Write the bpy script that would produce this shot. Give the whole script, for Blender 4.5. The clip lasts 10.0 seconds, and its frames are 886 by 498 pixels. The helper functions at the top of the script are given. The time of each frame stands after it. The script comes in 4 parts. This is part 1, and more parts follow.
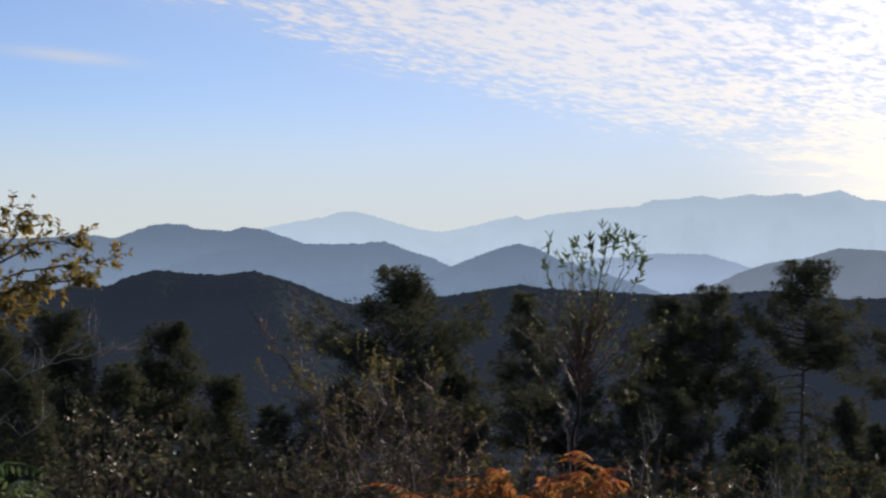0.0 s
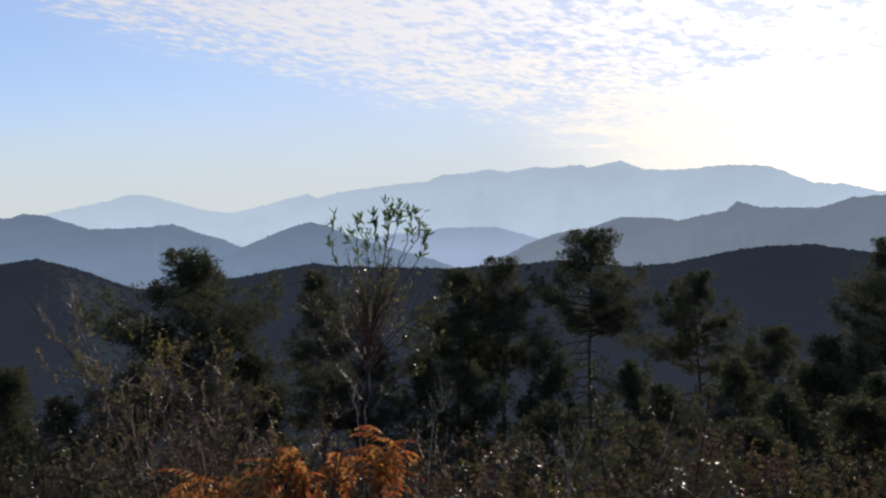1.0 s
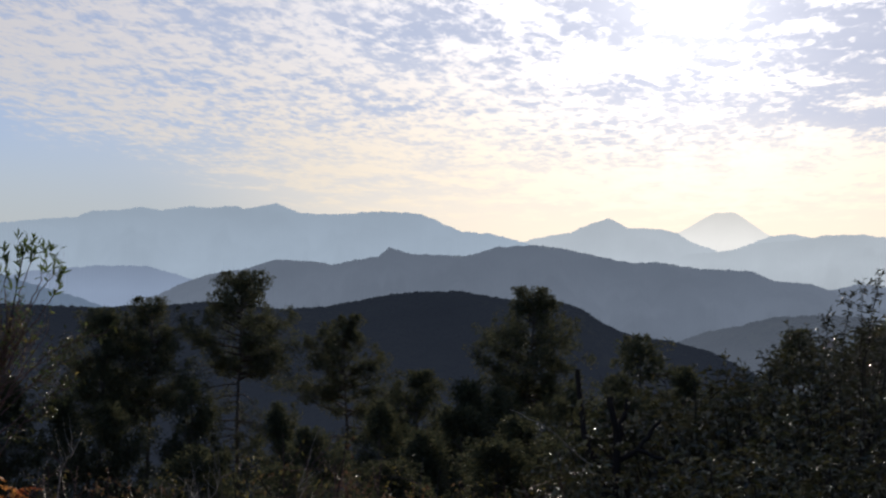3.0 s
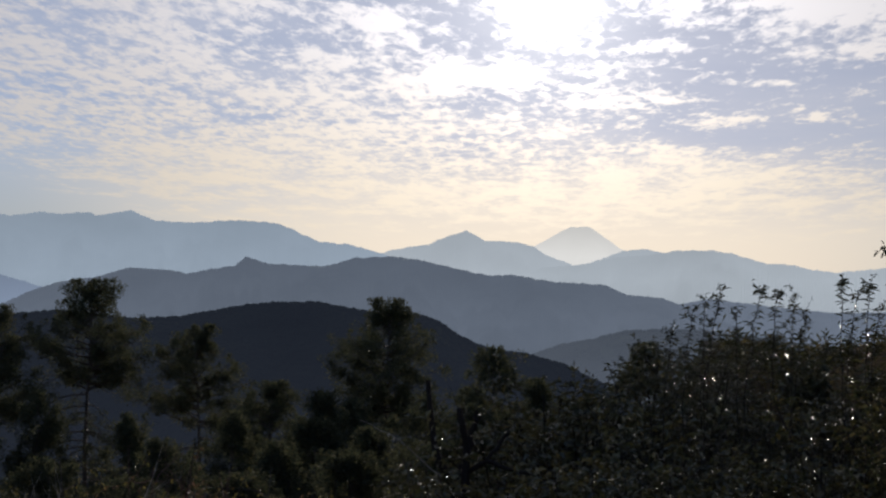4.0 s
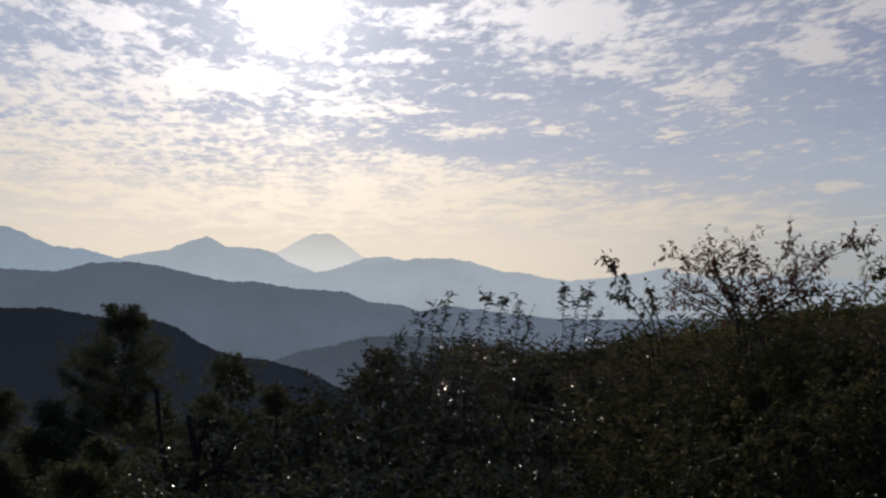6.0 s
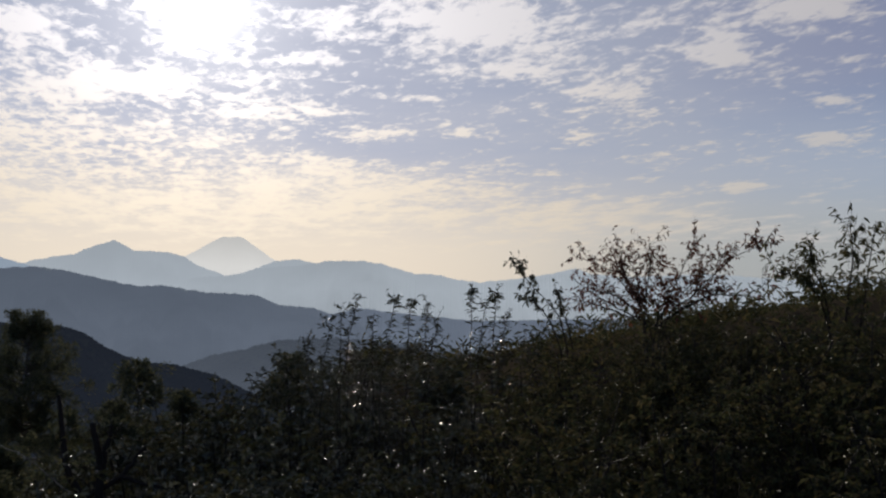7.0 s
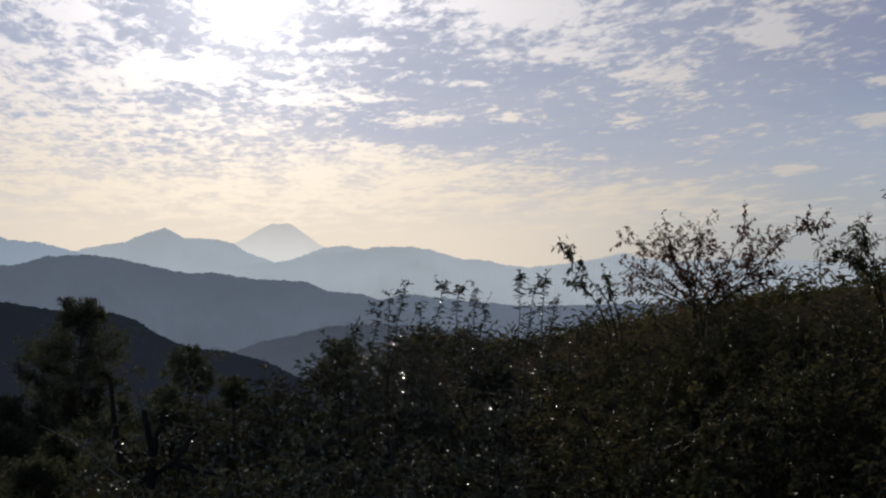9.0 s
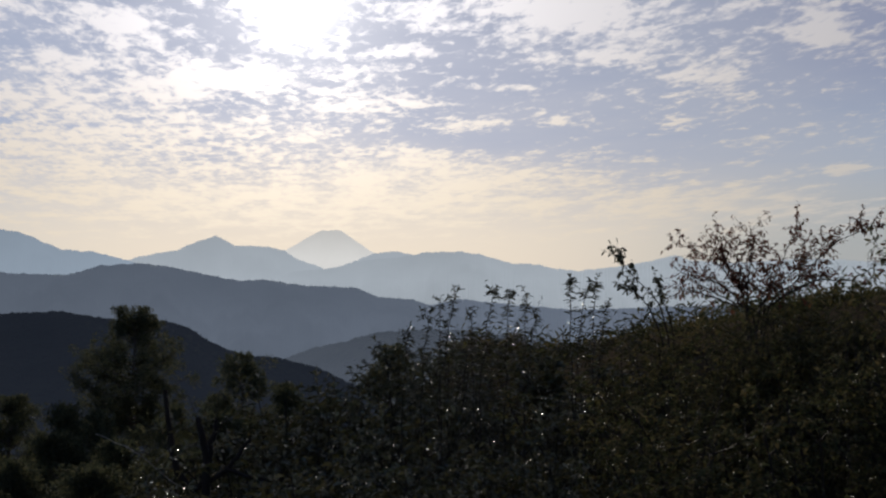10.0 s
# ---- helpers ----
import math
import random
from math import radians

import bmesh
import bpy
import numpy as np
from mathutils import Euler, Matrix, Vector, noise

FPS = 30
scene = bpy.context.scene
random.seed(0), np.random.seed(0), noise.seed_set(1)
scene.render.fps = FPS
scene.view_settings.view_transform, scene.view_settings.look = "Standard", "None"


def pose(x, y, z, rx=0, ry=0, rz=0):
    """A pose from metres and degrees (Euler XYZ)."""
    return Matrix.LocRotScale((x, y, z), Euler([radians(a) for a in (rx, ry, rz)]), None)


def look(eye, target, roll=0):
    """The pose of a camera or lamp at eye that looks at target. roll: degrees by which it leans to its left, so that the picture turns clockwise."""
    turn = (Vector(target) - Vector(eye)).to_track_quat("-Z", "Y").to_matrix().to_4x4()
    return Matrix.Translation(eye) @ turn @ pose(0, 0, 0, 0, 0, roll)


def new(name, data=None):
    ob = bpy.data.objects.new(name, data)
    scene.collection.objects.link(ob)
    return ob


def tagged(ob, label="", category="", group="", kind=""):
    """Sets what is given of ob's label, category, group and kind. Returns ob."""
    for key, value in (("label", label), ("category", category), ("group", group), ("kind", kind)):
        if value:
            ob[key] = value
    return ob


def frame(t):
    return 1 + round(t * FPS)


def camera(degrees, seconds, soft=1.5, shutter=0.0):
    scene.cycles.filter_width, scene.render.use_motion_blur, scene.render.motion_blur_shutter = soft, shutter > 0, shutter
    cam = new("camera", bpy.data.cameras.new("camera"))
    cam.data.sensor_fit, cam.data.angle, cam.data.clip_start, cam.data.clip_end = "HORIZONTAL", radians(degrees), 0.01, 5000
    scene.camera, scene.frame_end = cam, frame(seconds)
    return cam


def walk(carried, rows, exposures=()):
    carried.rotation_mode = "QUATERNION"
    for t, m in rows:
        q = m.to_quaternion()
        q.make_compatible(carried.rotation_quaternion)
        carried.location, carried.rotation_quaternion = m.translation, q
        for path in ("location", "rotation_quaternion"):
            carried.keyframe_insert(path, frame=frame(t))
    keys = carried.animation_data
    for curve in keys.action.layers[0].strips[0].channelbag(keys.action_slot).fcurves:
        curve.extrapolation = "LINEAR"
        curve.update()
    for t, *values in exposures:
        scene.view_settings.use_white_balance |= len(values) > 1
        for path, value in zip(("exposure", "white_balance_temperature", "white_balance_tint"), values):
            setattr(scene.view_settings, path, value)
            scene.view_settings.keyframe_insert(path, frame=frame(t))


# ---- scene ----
# ================= camera: a held camera that pans to the right on a hilltop =================
EYE = 1.6
cam = camera(36.35, 10.0, soft=2.3, shutter=0.2)
PATH = [
    (0.0, -0.025, -0.006, 0.003, 5.16, 0.95, -0.65),
    (0.5, -0.009, -0.004, 0.000, 0.00, 0.86, -0.04),
    (1.0, 0.037, -0.030, -0.005, -3.63, -0.05, 1.32),
    (1.5, 0.065, 0.010, -0.001, -6.70, 0.06, 0.30),
    (2.0, 0.093, 0.010, 0.000, -11.76, 0.36, 0.46),
    (2.5, 0.109, -0.014, -0.002, -15.71, 1.06, 0.36),
    (3.0, 0.126, -0.014, -0.001, -18.25, 1.59, -0.07),
    (3.2, 0.132, -0.017, -0.001, -19.50, 1.80, -0.20),
    (4.3, 0.174, -0.040, -0.001, -25.30, 2.06, -0.72),
    (4.5, 0.180, -0.045, -0.001, -25.69, 2.05, -0.70),
    (5.0, 0.182, -0.080, -0.002, -28.01, 2.43, -0.58),
    (5.5, 0.185, -0.096, -0.003, -31.20, 2.71, -0.64),
    (6.0, 0.212, -0.089, -0.005, -35.23, 2.52, -0.79),
    (6.2, 0.219, -0.088, -0.004, -36.62, 2.49, -0.75),
    (7.3, 0.256, -0.076, 0.001, -39.08, 2.66, -0.15),
    (7.5, 0.258, -0.075, 0.002, -38.70, 2.65, -0.03),
    (8.0, 0.259, -0.080, 0.000, -37.11, 2.54, 0.30),
    (8.5, 0.252, -0.075, 0.003, -36.69, 2.23, -0.29),
    (9.0, 0.264, -0.064, 0.003, -36.92, 2.02, 0.11),
    (9.5, 0.262, -0.062, 0.006, -36.38, 2.02, 0.40),
    (10.0, 0.256, -0.070, 0.006, -34.79, 2.24, 0.72),
]
EXPOSURES = [(0.0, 0.66), (1.0, 0.66), (1.5, 0.72), (2.0, 0.74), (2.5, 0.52), (3.0, 0.22), (3.5, 0.1), (4.5, -0.12), (5.5, -0.14), (10.0, -0.14)]
walk(cam, [(t, pose(x, y, EYE + z, 90 + pitch, roll, yaw)) for t, x, y, z, yaw, pitch, roll in PATH], EXPOSURES)

# ================= light: a low sun behind thin rippled cloud, over a blue sky =================
SUN_AZ, SUN_EL = 28.96, 12.8          # degrees to the right of +y, and up
sun_way = Vector((math.sin(radians(SUN_AZ)) * math.cos(radians(SUN_EL)),
                  math.cos(radians(SUN_AZ)) * math.cos(radians(SUN_EL)), math.sin(radians(SUN_EL))))
sun = new("sun", bpy.data.lights.new("sun", "SUN"))
sun.data.energy, sun.data.angle, sun.data.color = 4.0, radians(0.6), (1.0, 0.90, 0.76)
sun.matrix_world = look(sun_way * 100, (0, 0, 0))


class Nodes:
    """Short hand for building node trees."""

    def __init__(self, tree):
        self.t = tree
        tree.nodes.clear()

    def put(self, kind, **values):
        n = self.t.nodes.new(kind)
        for k, v in values.items():
            setattr(n, k, v)
        return n

    def wire(self, a, b):
        self.t.links.new(a, b)

    def feed(self, socket, v):
        if hasattr(v, "links"):
            self.t.links.new(v, socket)
        else:
            socket.default_value = v

    def math(self, op, a, b=0.0, c=None, clamp=False):
        n = self.put("ShaderNodeMath", operation=op, use_clamp=clamp)
        self.feed(n.inputs[0], a)
        self.feed(n.inputs[1], b)
        if c is not None:
            self.feed(n.inputs[2], c)
        return n.outputs[0]

    def span(self, v, a, b, lo=0.0, hi=1.0, smooth=True):
        n = self.put("ShaderNodeMapRange", interpolation_type="SMOOTHSTEP" if smooth else "LINEAR", clamp=True)
        self.feed(n.inputs[0], v)
        for i, q in zip((1, 2, 3, 4), (a, b, lo, hi)):
            self.feed(n.inputs[i], q)
        return n.outputs[0]

    def noise(self, vec, scale, detail=4.0, rough=0.55, distort=0.0):
        n = self.put("ShaderNodeTexNoise")
        self.feed(n.inputs["Vector"], vec)
        for k, v in (("Scale", scale), ("Detail", detail), ("Roughness", rough), ("Distortion", distort)):
            n.inputs[k].default_value = v
        return n.outputs["Fac"]

    def mix(self, f, a, b, how="MIX"):
        n = self.put("ShaderNodeMix", data_type="RGBA", blend_type=how)
        self.feed(n.inputs[0], f)
        self.feed(n.inputs[6], (*a, 1) if isinstance(a, tuple) and len(a) == 3 else a)
        self.feed(n.inputs[7], (*b, 1) if isinstance(b, tuple) and len(b) == 3 else b)
        return n.outputs[2]

    def vec(self, x, y, z):
        n = self.put("ShaderNodeCombineXYZ")
        for i, v in enumerate((x, y, z)):
            self.feed(n.inputs[i], v)
        return n.outputs[0]


def make_world():
    world = bpy.data.worlds.new("sky")
    scene.world = world
    world.use_nodes = True
    n = Nodes(world.node_tree)
    way = n.put("ShaderNodeTexCoord").outputs["Generated"]
    split = n.put("ShaderNodeSeparateXYZ")
    n.wire(way, split.inputs[0])
    x, y, z = split.outputs
    az = n.math("MULTIPLY", n.math("ARCTAN2", x, y), 57.2958)      # degrees to the right of +y
    el = n.math("MULTIPLY", n.math("ARCSINE", z), 57.2958)
    sky = n.put("ShaderNodeTexSky", sky_type="NISHITA", sun_disc=False, sun_elevation=radians(SUN_EL),
                sun_rotation=radians(SUN_AZ), altitude=700.0, air_density=1.0, dust_density=0.3, ozone_density=5.0)
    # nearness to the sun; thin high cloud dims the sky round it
    dot = n.put("ShaderNodeVectorMath", operation="DOT_PRODUCT")
    n.wire(way, dot.inputs[0])
    dot.inputs[1].default_value = sun_way
    near = n.math("MAXIMUM", dot.outputs["Value"], 0.0)
    halo = n.math("POWER", near, 28.0)
    core = n.math("POWER", near, 4600.0)
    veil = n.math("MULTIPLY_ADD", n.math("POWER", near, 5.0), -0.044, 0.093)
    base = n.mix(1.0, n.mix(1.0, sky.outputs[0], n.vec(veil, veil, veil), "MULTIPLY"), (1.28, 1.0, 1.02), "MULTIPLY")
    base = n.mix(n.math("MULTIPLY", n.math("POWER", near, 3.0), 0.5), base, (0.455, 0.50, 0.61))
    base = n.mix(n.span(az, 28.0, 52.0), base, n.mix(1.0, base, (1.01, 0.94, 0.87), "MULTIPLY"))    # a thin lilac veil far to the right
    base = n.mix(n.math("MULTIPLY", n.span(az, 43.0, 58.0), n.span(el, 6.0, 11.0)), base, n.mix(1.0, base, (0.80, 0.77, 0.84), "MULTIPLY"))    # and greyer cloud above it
    # cloud sheet overhead, seen at a slant
    flat = n.math("ADD", n.math("MAXIMUM", z, 0.0), 0.05)
    u, v = n.math("DIVIDE", x, flat), n.math("DIVIDE", y, flat)
    turn = n.put("ShaderNodeVectorRotate", rotation_type="Z_AXIS")
    n.wire(n.vec(u, v, 0.0), turn.inputs["Vector"])
    turn.inputs["Angle"].default_value = radians(27)
    stretch = n.put("ShaderNodeMapping", vector_type="POINT")
    n.wire(turn.outputs[0], stretch.inputs["Vector"])
    stretch.inputs["Scale"].default_value = (1.0, 0.48, 1.0)
    fine = n.math("SUBTRACT", n.noise(stretch.outputs[0], 18.0, 6.0, 0.66, 0.3), 0.5)
    mid = n.math("SUBTRACT", n.noise(stretch.outputs[0], 4.2, 3.0, 0.55, 0.3), 0.5)
    patch = n.noise(turn.outputs[0], 0.85, 5.0, 0.6, 0.4)
    # the sheet thickens above a slanting edge; to the right it sinks to a low bed with open sky and single banks above it
    edge = n.math("SUBTRACT", el, n.math("MAXIMUM", n.math("MULTIPLY_ADD", az, -0.26, 6.1), 2.2))
    sheet = n.span(edge, -0.8, 2.2)
    above = n.span(n.math("SUBTRACT", el, n.math("MULTIPLY_ADD", az, -0.14, 11.0)), -0.4, 0.9)
    right = n.math("MULTIPLY", above, n.span(az, 12.0, 22.0))
    open_sky = n.math("MULTIPLY", right, n.span(az, 30.0, 37.0, 0.13, 0.24))
    open_sky = n.math("ADD", open_sky, n.span(near, 0.55, 0.2, 0.0, 0.16))
    cover = n.math("SUBTRACT", n.math("MULTIPLY_ADD", sheet, 0.31, -0.21), open_sky)
    amount = n.math("MULTIPLY_ADD", fine, n.span(el, 3.5, 7.5, 0.55, 1.25), n.math("MULTIPLY_ADD", mid, n.math("ADD", n.math("MULTIPLY_ADD", right, 0.35, 0.55), n.span(el, 7.0, 4.0, 0.0, 0.45)), n.math("MULTIPLY_ADD", n.math("SUBTRACT", patch, 0.5), 0.38, cover)))
    # single banks, puffs and gaps: bearing to the right, elevation, half widths, thickness
    banks = ((25.6, 9.4, 2.7, 0.75, 0.30), (32.2, 8.45, 2.5, 0.6, 0.30), (35.6, 7.4, 1.8, 0.4, 0.20), (21.2, 11.7, 1.8, 0.6, 0.22), (18.6, 10.4, 1.2, 0.6, 0.18),
             (27.0, 10.9, 1.3, 0.3, 0.20), (33.6, 12.1, 2.4, 0.6, 0.30), (33.0, 10.6, 1.5, 0.22, 0.24), (7.5, 11.0, 3.0, 0.7, -0.10), (17.0, 10.8, 2.2, 0.9, -0.12), (31.5, 6.9, 3.0, 0.4, -0.12), (20.5, 9.4, 4.0, 1.6, 0.06), (42.0, 11.6, 6.0, 2.0, 0.10))
    puffs = ((40.6, 12.4, 4.2, 1.3, 0.34), (41.2, 10.2, 3.2, 0.45, 0.32), (46.0, 9.3, 2.0, 0.45, 0.34), (50.8, 11.1, 1.1, 0.9, 0.44), (53.8, 12.4, 3.0, 0.5, 0.30), (37.8, 9.0, 1.3, 0.16, 0.25), (39.8, 7.6, 0.5, 0.2, 0.42),
             (44.8, 7.4, 1.1, 0.32, 0.36), (47.0, 4.8, 0.5, 0.25, 0.30), (51.7, 5.2, 1.0, 0.4, 0.36), (54.8, 7.2, 1.3, 0.25, 0.38), (55.3, 8.6, 1.1, 0.25, 0.36), (33.0, 4.3, 9.0, 1.2, 0.06))
    for a0, e0, wa, we, more in banks + puffs:
        da, de = n.math("DIVIDE", n.math("SUBTRACT", az, a0), wa), n.math("DIVIDE", n.math("SUBTRACT", el, e0), we)
        far2 = n.math("ADD", n.math("MULTIPLY", da, da), n.math("MULTIPLY", de, de))
        amount = n.math("MULTIPLY_ADD", n.math("POWER", 2.71828, n.math("MULTIPLY", far2, -1.0)), more, amount)
    dense = n.math("MULTIPLY", n.span(amount, -0.10, n.span(el, 8.0, 4.0, 0.22, 0.26)), n.span(sheet, 0.0, 0.5))
    film = n.math("MULTIPLY", n.math("MULTIPLY", sheet, n.math("MULTIPLY_ADD", right, -0.14, 0.24)), n.span(patch, 0.3, 0.6))   # thin film between the ripples
    dense = n.math("ADD", dense, n.math("MULTIPLY", film, n.math("SUBTRACT", 1.0, dense)))
    lit = n.math("MULTIPLY_ADD", halo, 0.42, n.math("MULTIPLY_ADD", n.math("POWER", near, 2.0), 0.30, 0.28))
    lit = n.math("MULTIPLY_ADD", n.math("POWER", near, 160.0), 0.34, lit)
    cloud = n.mix(1.0, n.mix(n.span(el, 12.0, 4.0), (1.0, 0.96, 0.98), n.mix(n.span(near, 0.86, 0.98), (0.98, 0.96, 0.96), (1.08, 0.94, 0.76))), n.vec(lit, lit, lit), "MULTIPLY")
    # warm milky air low over the hills
    low = n.math("MULTIPLY", n.span(el, n.span(az, 30.0, 44.0, 7.6, 6.2), 1.8), 0.8)
    warm = n.mix(n.span(near, 0.905, 0.992), (0.36, 0.39, 0.40), (0.90, 0.77, 0.60))
    col = n.mix(low, base, warm)
    da, de = n.math("DIVIDE", n.math("ADD", az, 20.8), 2.4), n.math("DIVIDE", n.math("SUBTRACT", n.math("MULTIPLY_ADD", az, 0.05, el), 7.55), 0.24)
    wisp = n.math("POWER", 2.71828, n.math("MULTIPLY", n.math("ADD", n.math("MULTIPLY", da, da), n.math("MULTIPLY", de, de)), -1.0))
    dense = n.math("MAXIMUM", dense, n.math("MULTIPLY", wisp, 0.6))
    col = n.mix(n.math("MULTIPLY", dense, 0.9), col, cloud)
    glow = n.math("MULTIPLY_ADD", core, 1.9, n.math("MULTIPLY_ADD", n.math("POWER", near, 420.0), 0.28, n.math("MULTIPLY", halo, 0.07)))
    col = n.mix(1.0, col, n.mix(1.0, (1.0, 0.95, 0.86), n.vec(glow, glow, glow), "MULTIPLY"), "ADD")
    bg = n.put("ShaderNodeBackground")
    n.wire(col, bg.inputs["Color"])
    bg.inputs["Strength"].default_value = 1.08
    n.wire(bg.outputs[0], n.put("ShaderNodeOutputWorld").inputs["Surface"])


make_world()


# ================= materials =================
def surface(name, tones, scale, rough=0.6, bump=0.3, island=False, spec=0.5, translucent=0.0, crinkle=0.8):
    """A procedural surface: two tones mixed at two scales, with fine relief; island: each leaf a shade of its own."""
    m = bpy.data.materials.new(name)
    m.use_nodes = True
    n = Nodes(m.node_tree)
    where = n.put("ShaderNodeTexCoord").outputs["Object"]
    big, small = n.noise(where, scale * 0.18, 3.0), n.noise(where, scale, 5.0, 0.65)
    f = n.math("MULTIPLY_ADD", big, 0.6, n.math("MULTIPLY", small, 0.4))
    if island:
        own = n.put("ShaderNodeNewGeometry").outputs["Random Per Island"]
        f = n.math("MULTIPLY_ADD", own, 0.62, n.math("MULTIPLY", f, 0.38))
    ramp = n.put("ShaderNodeValToRGB")
    n.wire(n.span(f, 0.25, 0.75, smooth=False), ramp.inputs[0])
    while len(ramp.color_ramp.elements) < len(tones):
        ramp.color_ramp.elements.new(0.5)
    for i, (e, c) in enumerate(zip(ramp.color_ramp.elements, tones)):
        e.position, e.color = i / (len(tones) - 1), (*c, 1)
    b = n.put("ShaderNodeBsdfPrincipled")
    n.wire(ramp.outputs[0], b.inputs["Base Color"])
    b.inputs["Specular IOR Level"].default_value = spec
    n.wire(n.span(small, 0.2, 0.8, rough * 0.8, min(1.0, rough * 1.2)), b.inputs["Roughness"])
    if island:
        bp = n.put("ShaderNodeBump")
        bp.inputs["Strength"].default_value = crinkle
        bp.inputs["Distance"].default_value = 0.006
        n.wire(n.noise(where, 70.0, 2.0), bp.inputs["Height"])
        n.wire(bp.outputs[0], b.inputs["Normal"])
    if bump:
        bp = n.put("ShaderNodeBump")
        bp.inputs["Strength"].default_value = bump
        n.wire(small, bp.inputs["Height"])
        n.wire(bp.outputs[0], b.inputs["Normal"])
    out = b.outputs[0]
    if translucent:
        tr = n.put("ShaderNodeBsdfTranslucent")
        n.wire(ramp.outputs[0], tr.inputs["Color"])
        mx = n.put("ShaderNodeMixShader")
        mx.inputs[0].default_value = translucent
        n.wire(b.outputs[0], mx.inputs[1])
        n.wire(tr.outputs[0], mx.inputs[2])
        out = mx.outputs[0]
    n.wire(out, n.put("ShaderNodeOutputMaterial").inputs["Surface"])
    return m


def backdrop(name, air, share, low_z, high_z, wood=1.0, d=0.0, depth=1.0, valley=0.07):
    """Distant wooded mountain behind kilometres of lit air: that haze is painted on as emission of colour air, mixed
    over the woodland by share, denser with distance and in the valleys.
    """
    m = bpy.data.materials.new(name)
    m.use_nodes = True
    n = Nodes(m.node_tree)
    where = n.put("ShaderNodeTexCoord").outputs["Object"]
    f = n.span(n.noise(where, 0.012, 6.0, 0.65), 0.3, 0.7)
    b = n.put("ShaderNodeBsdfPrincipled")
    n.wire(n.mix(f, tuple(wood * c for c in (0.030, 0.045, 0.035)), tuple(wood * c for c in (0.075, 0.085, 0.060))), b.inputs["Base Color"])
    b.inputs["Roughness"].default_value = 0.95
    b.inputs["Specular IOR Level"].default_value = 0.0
    # emission imitates the lit air in front; the mountain is no light source
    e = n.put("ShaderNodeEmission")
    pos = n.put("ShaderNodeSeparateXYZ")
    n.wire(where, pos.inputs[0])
    # valley haze painted in: the glow grows stronger and paler towards the foot
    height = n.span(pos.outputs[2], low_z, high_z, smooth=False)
    glow_share = n.math("MULTIPLY_ADD", height, -valley, min(0.97, share + valley))
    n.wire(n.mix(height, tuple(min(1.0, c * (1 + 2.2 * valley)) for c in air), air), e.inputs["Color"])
    glow_share = n.math("MULTIPLY_ADD", n.math("SUBTRACT", n.noise(where, 0.006, 4.0), 0.5), 0.16, glow_share)
    # farther parts of the face get more of the painted haze
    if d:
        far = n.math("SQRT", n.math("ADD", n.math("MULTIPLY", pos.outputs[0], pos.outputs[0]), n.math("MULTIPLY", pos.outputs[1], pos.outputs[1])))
        glow_share = n.math("MULTIPLY_ADD", n.math("DIVIDE", n.math("SUBTRACT", far, d), depth), 0.22, glow_share)
    glow_share = n.math("MINIMUM", glow_share, 0.97)
    mx = n.put("ShaderNodeMixShader")
    n.wire(glow_share, mx.inputs[0])
    n.wire(b.outputs[0], mx.inputs[1])
    n.wire(e.outputs[0], mx.inputs[2])
    n.wire(mx.outputs[0], n.put("ShaderNodeOutputMaterial").inputs["Surface"])
    return m


soil = surface("soil", [(0.030, 0.025, 0.017), (0.060, 0.047, 0.031), (0.035, 0.042, 0.02)], 2.2, 0.95, 0.6, spec=0.0)
bark = surface("bark", [(0.05, 0.04, 0.032), (0.11, 0.09, 0.075)], 14.0, 0.9, 0.8, spec=0.2)
red_bark = surface("twig bark", [(0.048, 0.022, 0.018), (0.125, 0.066, 0.050)], 30.0, 0.6, 0.4, spec=0.4)
pale_bark = surface("weathered bark", [(0.14, 0.115, 0.09), (0.30, 0.26, 0.21)], 26.0, 0.7, 0.5, spec=0.4)
needle = surface("pine needles", [(0.040, 0.047, 0.028), (0.064, 0.070, 0.039), (0.100, 0.094, 0.052)], 0.8, 0.8, 0, True, 0.08, 0.32)
green_leaf = surface("green leaf", [(0.030, 0.038, 0.014), (0.055, 0.064, 0.022), (0.095, 0.095, 0.034)], 5.0, 0.5, 0, True, 0.22, 0.22)
sapling_leaf = surface("sapling leaf", [(0.040, 0.072, 0.024), (0.075, 0.115, 0.036), (0.13, 0.15, 0.05)], 5.0, 0.40, 0, True, 0.45, 0.40)
olive_leaf = surface("olive leaf", [(0.023, 0.025, 0.009), (0.042, 0.041, 0.013), (0.074, 0.062, 0.022)], 5.0, 0.34, 0, True, 0.36, 0.08)
gloss_leaf = surface("glossy leaf", [(0.028, 0.032, 0.011), (0.052, 0.052, 0.017), (0.088, 0.076, 0.028)], 5.0, 0.46, 0, True, 0.95, 0.12, 0.7)
accent_leaf = surface("mottled leaf", [(0.055, 0.060, 0.022), (0.10, 0.090, 0.036), (0.12, 0.075, 0.042)], 5.0, 0.42, 0, True, 0.35, 0.35)
dull_leaf = surface("dull leaf", [(0.034, 0.039, 0.017), (0.062, 0.062, 0.025), (0.100, 0.080, 0.036)], 5.0, 0.7, 0, True, 0.16, 0.26)
pale_leaf = surface("pale leaf", [(0.060, 0.062, 0.034), (0.12, 0.11, 0.062), (0.10, 0.066, 0.048)], 5.0, 0.5, 0, True, 0.3, 0.3)
dark_bark = surface("dark bark", [(0.014, 0.011, 0.009), (0.034, 0.026, 0.021)], 22.0, 0.85, 0.6, spec=0.15)
